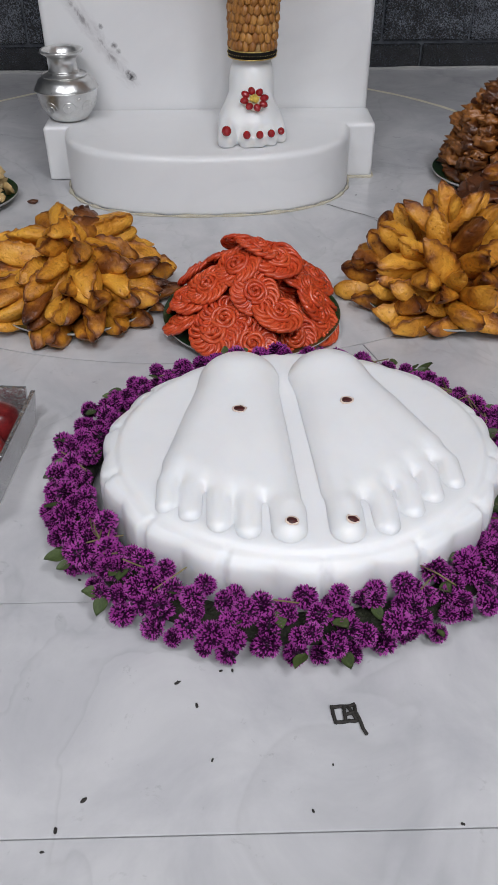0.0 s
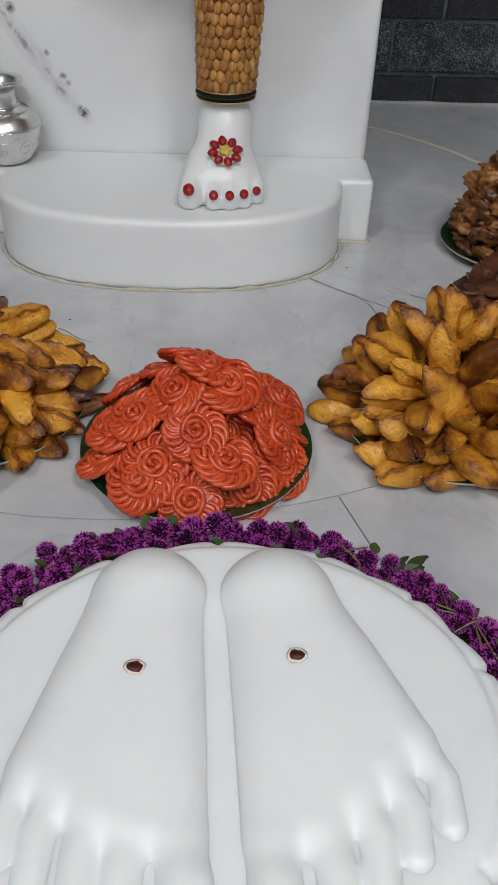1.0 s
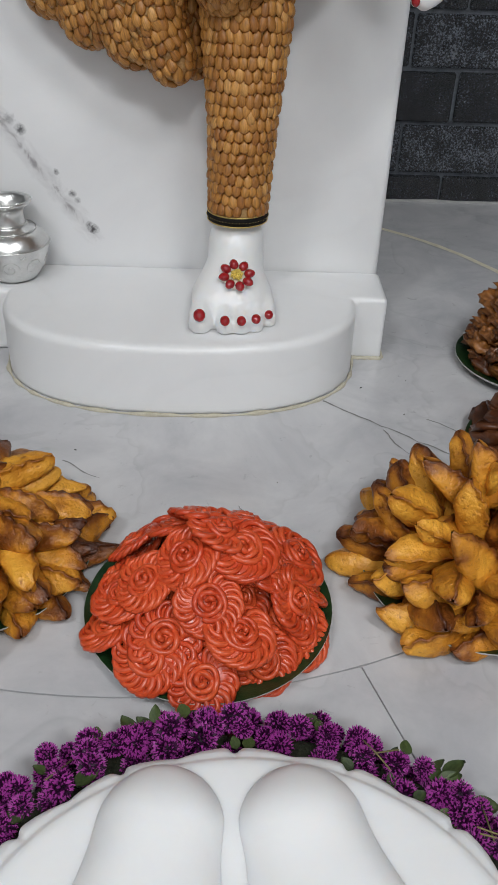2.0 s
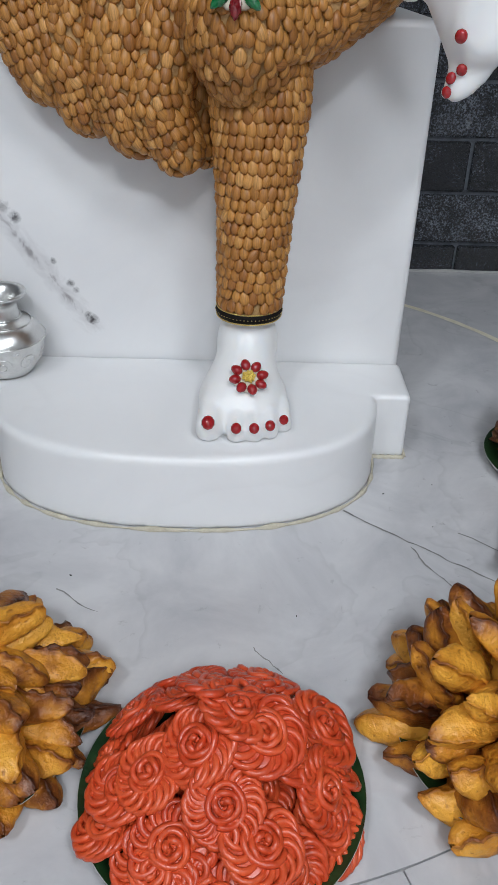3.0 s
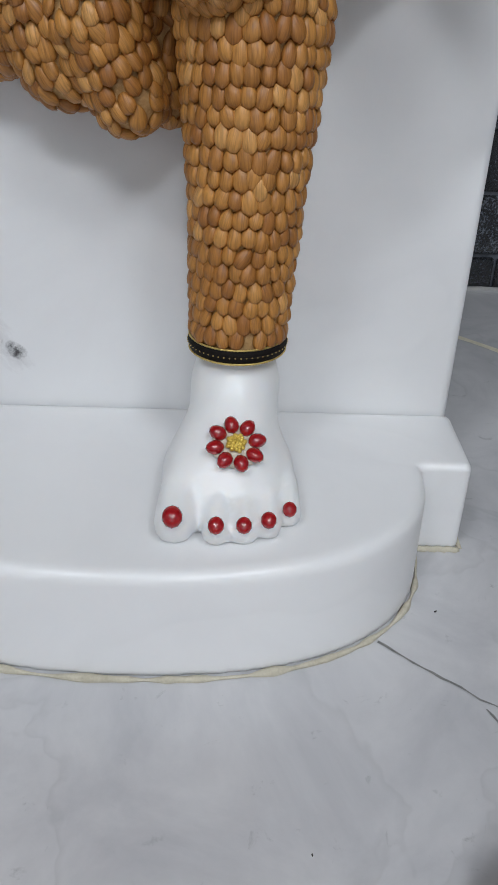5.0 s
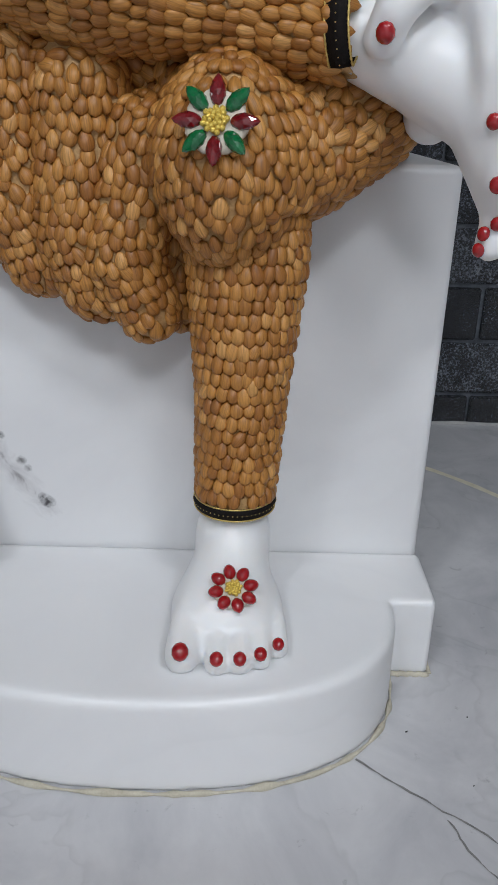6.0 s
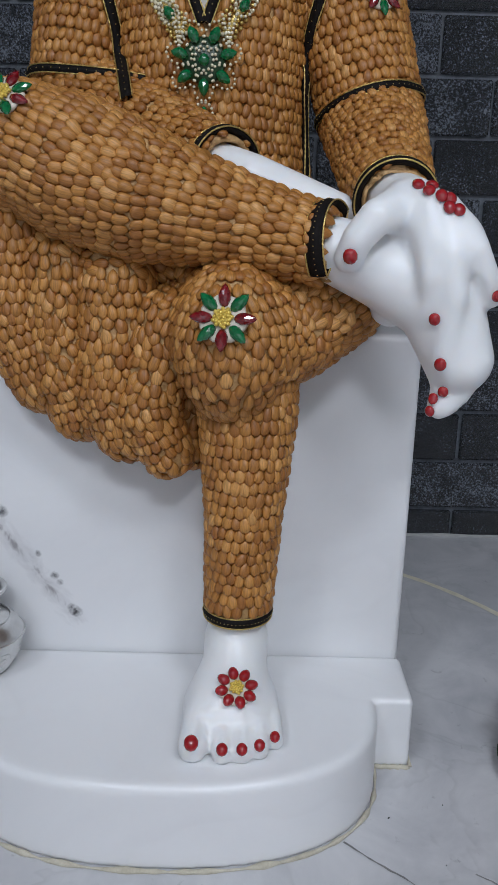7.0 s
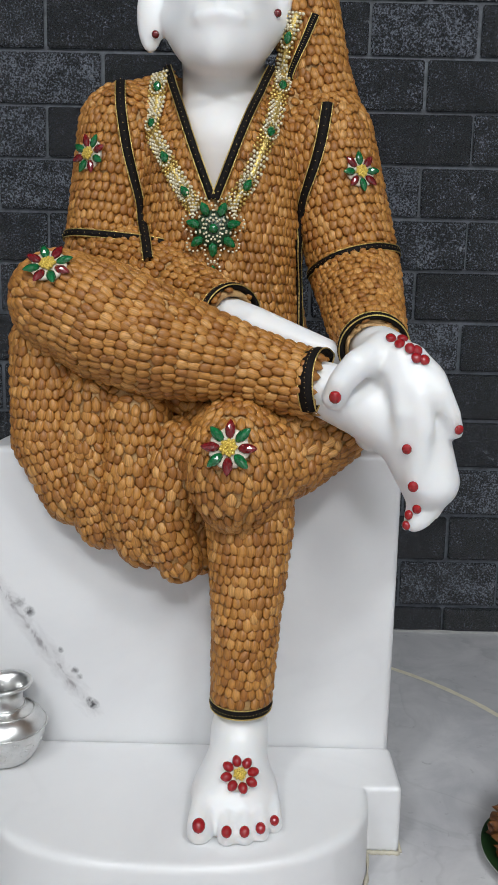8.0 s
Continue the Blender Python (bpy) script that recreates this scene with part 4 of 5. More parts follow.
def cuff(centre, axis, half, n=40, a0=0.0, a1=2 * math.pi, lift=0.004, reach=0.02, **kw):
    d = np.array(axis, float)
    d /= np.linalg.norm(d)
    u = np.cross(d, [0.0, 1.0, 0.05])
    u /= np.linalg.norm(u)
    v = np.cross(d, u)
    closed = a1 - a0 > 6.2
    ang = a0 + (a1 - a0) * np.arange(n) / (n if closed else n - 1)
    N = np.cos(ang)[:, None] * u + np.sin(ang)[:, None] * v
    s = np.full(n, reach)
    for _ in range(14):
        s = s - np.clip(robe((np.array(centre) + N * s[:, None]).astype(np.float32)), -0.01, 0.01) * 0.9
    P = np.array(centre) + N * np.minimum(s, reach * 2.6)[:, None]
    return braid(P, N, half, "cuff_braid", closed, lift=lift, **kw)


cuff((0.0105, 1.453, 0.1900), (0, 0, 1), 0.0048, 48, reach=0.03, edges=(1, -1), lift=0.0015)
cuff((0.089, 1.4375, 0.5625), (0.078, -0.04, 0.006), 0.0075, 48, reach=0.028)
cuff((0.147, 1.456, 0.6065), (0.0, -0.07, -0.022), 0.0055, 48, reach=0.03)
cuff((-0.0125, 1.5315, 0.632), (0.045, -0.06, -0.012), 0.0052, 44, reach=0.032)
cuff((-0.184, 1.667, 0.728), (-0.02, -0.02, -0.15), 0.004, 44, reach=0.045)
cuff((0.1445, 1.657, 0.708), (0.04, -0.03, -0.15), 0.004, 44, reach=0.05)
front_braid([(-0.163, 0.925), (-0.152, 0.84), (-0.136, 0.76), (-0.114, 0.70)], 0.0056)
front_braid([(0.101, 0.90), (0.093, 0.84), (0.076, 0.775), (0.064, 0.735), (0.068, 0.68), (0.07, 0.625)], 0.0062)
front_braid([(-0.106, 0.956), (-0.0865, 0.905), (-0.0635, 0.842), (-0.0395, 0.777)], 0.0048)
front_braid([(0.028, 0.953), (0.0105, 0.905), (-0.012, 0.842), (-0.0355, 0.777)], 0.0048)
front_braid([(0.056, 0.94), (0.063, 0.96), (0.073, 0.987), (0.083, 1.018)], 0.0045)


def drop_gem(length, width, height, narrow=0.45):
    """A cut tear-shaped stone pointing along y."""
    v = BALL2[0].copy()
    y = v[:, 1]
    taper = 1 - narrow * np.clip(y, 0, 1) ** 1.3
    return np.stack([v[:, 0] * width * taper, y * length, np.clip(v[:, 2], -0.2, 1) * height * taper], 1), BALL2[1]


GEMS = {}


def gem(name, mat, l, w, h, m, parent, label=""):
    key = (name, mat.name, round(l, 4), round(w, 4))
    if key not in GEMS:
        v, t = drop_gem(l, w, h, 0.12 if "round" in name else 0.45)
        GEMS[key] = arrays(name, v, t, "round" in name)
        GEMS[key].materials.append(mat)
    return solid(name, GEMS[key], mat, parent, label, m)


def jewel_flower(pos, normal, R, mats, label, turn=0.0, plump=False, lift=0.006, up=(0, 0, 1)):
    pos = Vector(pos) + Vector(normal) * lift
    j = thing("jewel_flower", pos, label, "jewel", "flower jewels on the figure")
    base = facing(pos, normal, up)
    disc = lathe("backing_disc", [(0.0005, 0.0012), (R * 0.68, 0.0012), (R * 0.74, 0.0), (R * 0.74, -0.003), (0.0005, -0.003)], 32, 0.05)
    solid("backing_disc", disc, M_SETTING, j, "pale backing", base)
    for k in range(8):
        a = 2 * math.pi * k / 8 + turn
        m = base @ pose(0, 0, 0.0016, 0, 0, math.degrees(a)) @ pose(0, R * 0.68, 0, 6)
        if plump:
            gem("round_petal_stone", mats[k % len(mats)], R * 0.31, R * 0.25, R * 0.25, m, j, "glossy red stone")
        else:
            gem("petal_stone", mats[k % len(mats)], R * 0.37, R * 0.205, R * 0.17, m, j)
    grains = []
    for k in range(26):
        a, r = k * 2.399, R * 0.3 * math.sqrt((k + 0.5) / 26)
        q = base @ Vector((r * math.cos(a), r * math.sin(a), 0.0035 + 0.002 * (1 - r / (R * 0.3))))
        grains.append((BALL1[0] * R * 0.085 + np.array(q), BALL1[1]))
    solid("gold_centre", arrays("gold_centre", *merged(grains)), M_ROSETTE_GOLD, j, "gold rosette")
    return j


def on_robe(x, z):
    p, n = onto(x, z)
    return p, n


p, n = on_robe(-0.006, 0.502)
jewel_flower(p, n, 0.0285, [M_RUBY, M_GREEN], "flower jewel with red and green stones on the knee")
p, n = on_robe(-0.203, 0.682)
jewel_flower(p, n, 0.026, [M_GREEN, M_RUBY], "flower jewel with green and red stones on the raised knee", 0.35)
p, n = on_robe(-0.196, 0.835)
jewel_flower(p, n, 0.025, [M_RUBY, M_GREEN], "flower jewel with red and green stones on a sleeve", 0.3)
p, n = on_robe(0.142, 0.818)
jewel_flower(p, n, 0.025, [M_GREEN, M_RUBY], "flower jewel with green and red stones on a sleeve", 0.1)
p, n = onto(0.011, 0.1375, 1.3, marble_form)
jewel_flower(p, n, 0.0225, [M_RED], "red stone flower jewel with gold centre on the foot", 0.1, True, 0.002)


def red_dot(p, n, r, label="glossy red stone dot stuck on marble", name="red_stone"):
    v = BALL2[0] * np.array([r, r * 1.1, r * 0.75])
    m = facing(Vector(p) + Vector(n) * r * 0.3, n)
    me = arrays(name, v, BALL2[1])
    o = solid(name, me, M_RED, None, "", m)
    tagged(o, label, "gem", "red stones on the figure")


for (x, y, z, r), s in zip(STAND_TOES, (0.0072, 0.0058, 0.0056, 0.0056, 0.0052)):
    c = np.array([x, y - r * 0.75, z + r * 0.72])
    red_dot(c, (0, -0.72, 0.7), s, "glossy red stone on a toenail")
for x, z, r in ((0.0995, 0.559, 0.0066), (0.1725, 0.509, 0.0052), (0.1815, 0.47, 0.0056), (0.2245, 0.529, 0.005), (0.190, 0.443, 0.005), (0.183, 0.435, 0.005), (0.181, 0.424, 0.005)):
    p, n = onto(x, z, 1.3, marble_form)
    red_dot(p, n, r, "glossy red stone on a marble nail")
for k, (x, z) in enumerate(((0.156, 0.617), (0.163, 0.612), (0.168, 0.6165), (0.172, 0.608), (0.179, 0.606), (0.178, 0.599), (0.186, 0.597))):
    p, n = onto(x, z, 1.3, marble_form)
    red_dot(p, n, 0.0056, "glossy red stone on the marble wrist")
for x, z in ((-0.121, 0.992), (0.034, 1.014)):
    p, n = onto(x, z, 1.5, marble_form)
    v = BALL2[0] * 0.0052
    tagged(solid("ear_stud", arrays("ear_stud", v, BALL2[1]), M_RUBY, None, "", facing(Vector(p) + Vector(n) * 0.002, n)), "dark ruby ear stud on a marble ear", "ear stud")

# necklace
neck = thing("necklace", (-0.037, 1.6, 0.74), "pearl necklace with green stones and a flower pendant", "necklace")


def both_forms(P):
    return np.minimum(robe(P), marble_form(P))


STRANDS = ([(-0.112, 0.94), (-0.114, 0.90), (-0.112, 0.858), (-0.093, 0.826), (-0.075, 0.793), (-0.056, 0.765)], [(0.062, 1.02), (0.055, 0.985), (0.043, 0.932), (0.03, 0.874), (0.004, 0.801), (-0.018, 0.765)])
pearls, gold_bits = [], []
for knots in STRANDS:
    L = spread(knots, 56)
    P, N = onto_all(L, 1.3, both_forms)
    for _ in range(3):
        P[1:-1] = (P[:-2] + P[1:-1] + P[2:]) / 3
        N[1:-1] = (N[:-2] + N[1:-1] + N[2:]) / 3
    T = np.gradient(P, axis=0)
    S = np.cross(T, N)
    S /= np.linalg.norm(S, axis=1)[:, None]
    for i in range(len(P)):
        for k in range(-2, 3):
            c = P[i] + N[i] * 0.0085 + S[i] * (k * 0.0047 + 0.0022 * (i % 2))
            (gold_bits if (i // 5) % 3 == 1 or (k in (-2, 2) and i % 2) else pearls).append((BALL1[0] * 0.0025 + c, BALL1[1]))
    tv, tt = tube(P + N * 0.006, 0.005, 6)
    solid("strand_backing", arrays("strand_backing", tv, tt), M_GOLD, neck)
    for i in (6, 20, 34, 48):
        m = facing(P[i] + N[i] * 0.0118, N[i], -T[i])
        gem("oval_stone", M_GREEN, 0.0082, 0.0056, 0.005, m, neck, "green oval stone")
        for k in range(14):
            a = 2 * math.pi * k / 14
            pearls.append((BALL1[0] * 0.0019 + np.array(m @ Vector((0.0095 * math.cos(a), 0.0122 * math.sin(a), 0.001))), BALL1[1]))
p, n = onto(-0.037, 0.741, 1.3, robe)
base = facing(Vector(p) + Vector(n) * 0.011, n) @ Matrix.Scale(1.15, 4)
solid("pendant_plate", lathe("pendant_plate", [(0.0005, 0.001), (0.018, 0.001), (0.0195, -0.001), (0.0195, -0.004), (0.0005, -0.004)], 36), M_LEAFPLATE, neck, "dark green pendant plate", base)
for k in range(7):
    m = base @ pose(0, 0, 0.002, 0, 0, 180 + 360 * k / 7) @ pose(0, 0.0222, 0)
    gem("pendant_stone", M_GREEN, 0.0078, 0.0052, 0.0042, m, neck, "green tear stone")
    for i in range(14):
        a = 2 * math.pi * i / 14
        pearls.append((BALL1[0] * 0.0017 + np.array(m @ Vector((0.0086 * math.cos(a), 0.0115 * math.sin(a), 0.0))), BALL1[1]))
gem("round_stone", M_GREEN, 0.0055, 0.0055, 0.004, base @ pose(0, 0, 0.002), neck, "round green stone")
for i in range(12):
    a = 2 * math.pi * i / 12
    pearls.append((BALL1[0] * 0.0018 + np.array(base @ Vector((0.0085 * math.cos(a), 0.0085 * math.sin(a), 0.002))), BALL1[1]))
for i in range(14):
    a = 2 * math.pi * i / 14
    pearls.append((BALL1[0] * 0.0018 + np.array(base @ Vector((0.008 * math.cos(a), -0.0435 + 0.009 * math.sin(a), 0.001))), BALL1[1]))
gem("pendant_stone", M_GREEN, 0.006, 0.0045, 0.004, base @ pose(0, -0.0435, 0.001), neck)
for side in (-1, 1):
    for k in range(3):
        for i in range(9):
            x = side * (0.016 + 0.006 * k - 0.0009 * i * (k - 1))
            pearls.append((BALL1[0] * 0.0018 + np.array(base @ Vector((x, 0.0365 - 0.0036 * i, 0.001))), BALL1[1]))
solid("pearl_beads", arrays("pearl_beads", *merged(pearls)), M_PEARL, neck, "small cream pearls", kind="stuff")
solid("gold_beads", arrays("gold_beads", *merged(gold_bits)), M_GOLD, neck, "small gold beads", kind="stuff")

# ---- marble footprints on a lotus plinth ----
FX, FY = 0.029, 0.677


def foot_relief(P, heel, tips):
    d = egg(P, (heel[0], heel[1], 0.066), (0.033, 0.030, 0.026))
    side = 1 if tips[0][0] > tips[-1][0] else -1
    small = None
    for i, (x, y) in enumerate(tips):
        r = 0.0138 if i == 0 else 0.0110 - 0.0004 * i
        hx = heel[0] + side * (0.013 - 0.0065 * i)
        bx, by = x + (hx - x) * 0.2, y + 0.054
        d = soft(d, chain(P, [(hx, heel[1] - 0.01, 0.066, 0.0205), ((hx + bx) / 2, (heel[1] + by) / 2, 0.0655, 0.0185), (bx, by, 0.0655, 0.0155)]), 0.014)
        toe = chain(P, [(bx, by, 0.067, 0.0125), (x, y + 0.032, 0.0690, r), (x, y + r - 0.001, 0.0675, r)])
        small = toe if small is None else np.minimum(small, toe)
    return np.maximum(soft(d, small, 0.005), 0.05 - P[:, 2])


FOOT_A = ((-0.020, 0.766), ((0.0132, 0.558), (-0.0158, 0.5625), (-0.0366, 0.5695), (-0.0579, 0.581), (-0.0755, 0.5915)))
FOOT_B = ((0.060, 0.768), ((0.0546, 0.557), (0.0834, 0.564), (0.1043, 0.580), (0.122, 0.595), (0.1412, 0.610)))


def lotus(P):
    """A low drum with a flat top, a groove round its rim and pillowed petals down its side."""
    q = np.stack([(P[:, 0] - FX) / 1.175, P[:, 1] - FY, P[:, 2]], 1)
    r = np.linalg.norm(q[:, :2], axis=1)
    drum = np.hypot(np.maximum(r - 0.119, 0), np.maximum(np.abs(q[:, 2] - 0.036) - 0.020, 0)) - 0.016 + np.minimum(0, np.maximum(r - 0.119, np.abs(q[:, 2] - 0.036) - 0.020))
    w = 2 * math.pi / 14
    turn = (np.arctan2(q[:, 1], q[:, 0]) + math.pi / 2 - 0.05) / w
    off = np.abs(turn - np.round(turn)) * w * r
    low = np.clip((0.0700 - q[:, 2]) / 0.008, 0, 1) * np.clip((r - 0.11) / 0.012, 0, 1)
    seam = 0.0045 * np.exp(-(off / 0.0028) ** 2) * low
    pillow = 0.0062 * np.clip(1 - (off / (w * 0.5 * 0.135)) ** 2.5, 0, 1) * low * np.clip(1 - ((q[:, 2] - 0.04) / 0.034) ** 2, 0, 1)
    rim = 0.0020 * np.exp(-((r - 0.1285) / 0.0022) ** 2) * (q[:, 2] > 0.05)
    return np.maximum(drum + seam - 0.0062 * low + 0.0062 * low * (off / (w * 0.5 * 0.135)) ** 2 * 0.35 + (0.0062 * low - pillow) * 0.55 + rim, -P[:, 2])


def carved(P):
    return np.minimum(lotus(P), np.minimum(foot_relief(P, *FOOT_A), foot_relief(P, *FOOT_B)))


plinth = thing("footprint_plinth", (FX, FY, 0), "white marble round lotus plinth carved with two feet", "footprint plinth")
fv, fq = skin(lotus, (-0.15, 0.515, -0.004), (0.208, 0.838, 0.1), 0.0022)
solid("lotus_base", arrays("lotus_base", fv, fq), M_FEET, plinth)
for which in (FOOT_A, FOOT_B):
    mid = which[1][2][0]
    fv, fq = skin(lambda P: foot_relief(P, *which), (mid - 0.085, 0.53, 0.046), (mid + 0.095, 0.82, 0.11), 0.002)
    solid("carved_foot", arrays("carved_foot", fv, fq), M_FEET, plinth)


def blob(n, amp, seed, scale=(1, 1, 1), freq=1.5):
    v, t = (BALL2 if n == 2 else BALL3)
    w = np.array([1 + amp * noise.noise(Vector(p) * freq + Vector((seed * 3.1, seed, 0))) for p in v])
    return v * w[:, None] * np.array(scale), t


for x, y, s in ((-0.0205, 0.6948, 0.0048), (0.0688, 0.704, 0.0048), (0.0145, 0.5705, 0.0042), (0.0575, 0.5708, 0.0042)):
    P = np.array([[x, y, 0.13]], np.float32)
    for _ in range(40):
        P[0, 2] -= max(0.0003, float(carved(P)[0]) * 0.8)
        if carved(P)[0] < 0.0004:
            break
    nrm = slope(carved, P)[0]
    mark = thing("tilak_mark", P[0], "dark red paste dot with orange rim on marble", "paste mark", "paste dots on the footprints")
    base = facing(Vector(P[0].tolist()) + Vector(nrm.tolist()) * 0.0002, nrm, (0, 1, 0))
    v, t = blob(2, 0.25, s * 900 + x * 50, (s * 1.28, s * 1.05, 0.0005))
    solid("stain", arrays("stain", v, t), M_STAIN, mark, "orange stain", base)
    v, t = blob(2, 0.3, x * 70 + 3, (s, s * 0.75, 0.0016))
    solid("paste", arrays("paste", v, t), M_TILAK, mark, "", base)

crumbs = []
for k in range(70):
    if k > 50:
        x, y = (-0.0005 if k % 3 else -0.0245) + rng.normal(0, 0.0012), rng.uniform(0.572, 0.60)
    elif k < 36:
        x, y = 0.022 + rng.normal(0, 0.006), rng.uniform(0.58, 0.735)
    else:
        x, y = rng.uniform(-0.06, 0.1), rng.uniform(0.57, 0.70)
    P = np.array([[x, y, 0.13]], np.float32)
    for _ in range(40):
        P[0, 2] -= max(0.0003, float(carved(P)[0]) * 0.8)
    v, t = blob(2, 0.5, k, (rng.uniform(0.0007, 0.0022), rng.uniform(0.0005, 0.0013), 0.0005))
    crumbs.append((v + P[0], t))
tagged(solid("turmeric_crumbs", arrays("turmeric_crumbs", *merged(crumbs)), M_POLLEN), "yellow turmeric crumbs scattered on the carved feet", "crumbs", kind="stuff")

# ---- garland of purple globe flowers ----
GX, GY, GRX, GRY = 0.025, 0.684, 0.184, 0.158
garland = thing("garland", (GX, GY, 0), "ring garland of purple globe amaranth flowers and green leaves", "garland")
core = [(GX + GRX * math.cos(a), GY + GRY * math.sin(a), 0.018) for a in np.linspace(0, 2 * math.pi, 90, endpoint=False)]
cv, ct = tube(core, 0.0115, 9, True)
# core is coloured near black so the gaps between flowers look shaded
solid("string_core", arrays("string_core", cv, ct), M_CORE, garland, "green stems tied round, darkened as shade between flowers")


def globe(seed):
    """A round flower head: a heart coloured dark as shade, set all round with narrow pointed bracts."""
    r = np.random.RandomState(seed)
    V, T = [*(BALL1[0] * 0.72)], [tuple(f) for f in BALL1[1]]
    n = 190
    for k in range(n):
        z = 1 - 1.75 * (k + 0.5) / n
        a = k * 2.39996
        out = np.array([math.sqrt(1 - z * z) * math.cos(a), math.sqrt(1 - z * z) * math.sin(a), z])
        out += r.normal(0, 0.07, 3)
        out /= np.linalg.norm(out)
        side = np.cross(out, [0.31, 0.2, 0.93])
        side /= np.linalg.norm(side)
        up = np.cross(side, out)
        tip = out * r.uniform(0.94, 1.1) + np.array([0, 0, 0.1]) * (1 - abs(z))
        i = len(V)
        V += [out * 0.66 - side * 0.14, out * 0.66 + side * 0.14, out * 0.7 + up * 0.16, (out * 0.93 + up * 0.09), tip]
        T += [(i, i + 1, i + 4), (i + 1, i + 2, i + 3), (i + 1, i + 3, i + 4), (i + 2, i, i + 3), (i + 3, i, i + 4)]
    return np.array(V), np.array(T)


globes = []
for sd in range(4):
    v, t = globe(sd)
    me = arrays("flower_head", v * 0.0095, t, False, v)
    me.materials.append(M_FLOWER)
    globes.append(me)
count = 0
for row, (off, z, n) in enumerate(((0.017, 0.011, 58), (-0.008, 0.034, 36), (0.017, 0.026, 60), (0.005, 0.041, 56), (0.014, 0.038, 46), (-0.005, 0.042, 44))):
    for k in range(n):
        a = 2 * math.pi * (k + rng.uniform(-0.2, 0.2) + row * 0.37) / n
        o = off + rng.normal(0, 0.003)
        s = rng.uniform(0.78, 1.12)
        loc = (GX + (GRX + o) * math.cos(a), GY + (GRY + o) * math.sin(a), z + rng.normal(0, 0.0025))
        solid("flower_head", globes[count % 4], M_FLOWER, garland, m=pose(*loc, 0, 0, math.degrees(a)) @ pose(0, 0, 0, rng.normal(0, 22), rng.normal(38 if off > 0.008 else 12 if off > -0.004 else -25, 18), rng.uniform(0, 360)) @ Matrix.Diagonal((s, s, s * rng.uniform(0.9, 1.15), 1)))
        count += 1


def leaf_mesh():
    V, T = [], []
    n = 7
    for i in range(n):
        s = i / (n - 1)
        w = 0.34 * math.sin(math.pi * s ** 0.8) ** 0.8 + 0.01
        for k in (-1, 0, 1):
            V.append((k * w, s, 0.10 * abs(k) - 0.18 * s * s))
    for i in range(n - 1):
        for k in range(2):
            a = i * 3 + k
            T += [(a, a + 1, a + 4), (a, a + 4, a + 3)]
    V = np.array(V, float)
    V2 = V.copy()
    V2[:, 2] -= 0.03
    return np.concatenate([V, V2]), np.concatenate([np.array(T), np.array(T)[:, ::-1] + len(V)])


lv, lt = leaf_mesh()
leaf = arrays("leaf", lv * 0.026, lt)
leaf.materials.append(M_LEAF)
for k in range(84):
    a = rng.uniform(0, 2 * math.pi)
    o = rng.choice([-0.014, 0.012, 0.022, 0.004])
    s = rng.uniform(0.32, 0.72)
    z = 0.018 if o > 0.018 else 0.041
    solid("leaf", leaf, M_LEAF, garland, m=pose(GX + (GRX + o) * math.cos(a), GY + (GRY + o) * math.sin(a), z, rng.uniform(-10, 35), rng.uniform(-30, 30), math.degrees(a) - 90 + rng.normal(0, 45)) @ Matrix.Diagonal((s, s, s, 1)))
for k in range(26):
    a = rng.uniform(0, 2 * math.pi)
    if k < 12:
        a = rng.choice([3.75, 5.75, 0.5]) + rng.normal(0, 0.09)
    c = np.array([GX + GRX * math.cos(a), GY + GRY * math.sin(a), 0.047])
    d = np.append(rng.normal(0, 1, 2), rng.uniform(-0.1, 0.5))
    d *= 0.014 / np.linalg.norm(d)
    tv, tt = tube([c - d, c + rng.normal(0, 0.0015, 3), c + d], 0.0006, 5)
    solid("stem", arrays("stem", tv, tt), M_STEM, garland)

# ---- plates of food ----
def plate(x, y, r, label):
    p = thing("plate", (x, y, 0), label, "plate", "leaf-green food plates")
    top = lathe("plate_face", [(0.0005, 0.0045), (r * 0.72, 0.0045), (r * 0.8, 0.007), (r * 0.97, 0.014), (r, 0.0152)], 64)
    low = lathe("plate_underside", [(0.0005, 0.0), (r * 0.7, 0.0), (r * 0.8, 0.003), (r * 0.985, 0.0118), (r * 1.003, 0.0148), (r, 0.0153)], 64)
    solid("plate_face", top, M_LEAFPLATE, p, "glossy dark green leaf print", Matrix.Translation((x, y, 0)))
    solid("plate_underside", low, M_PLATE_EDGE, p, "grey paper board", Matrix.Translation((x, y, 0)))
    return p


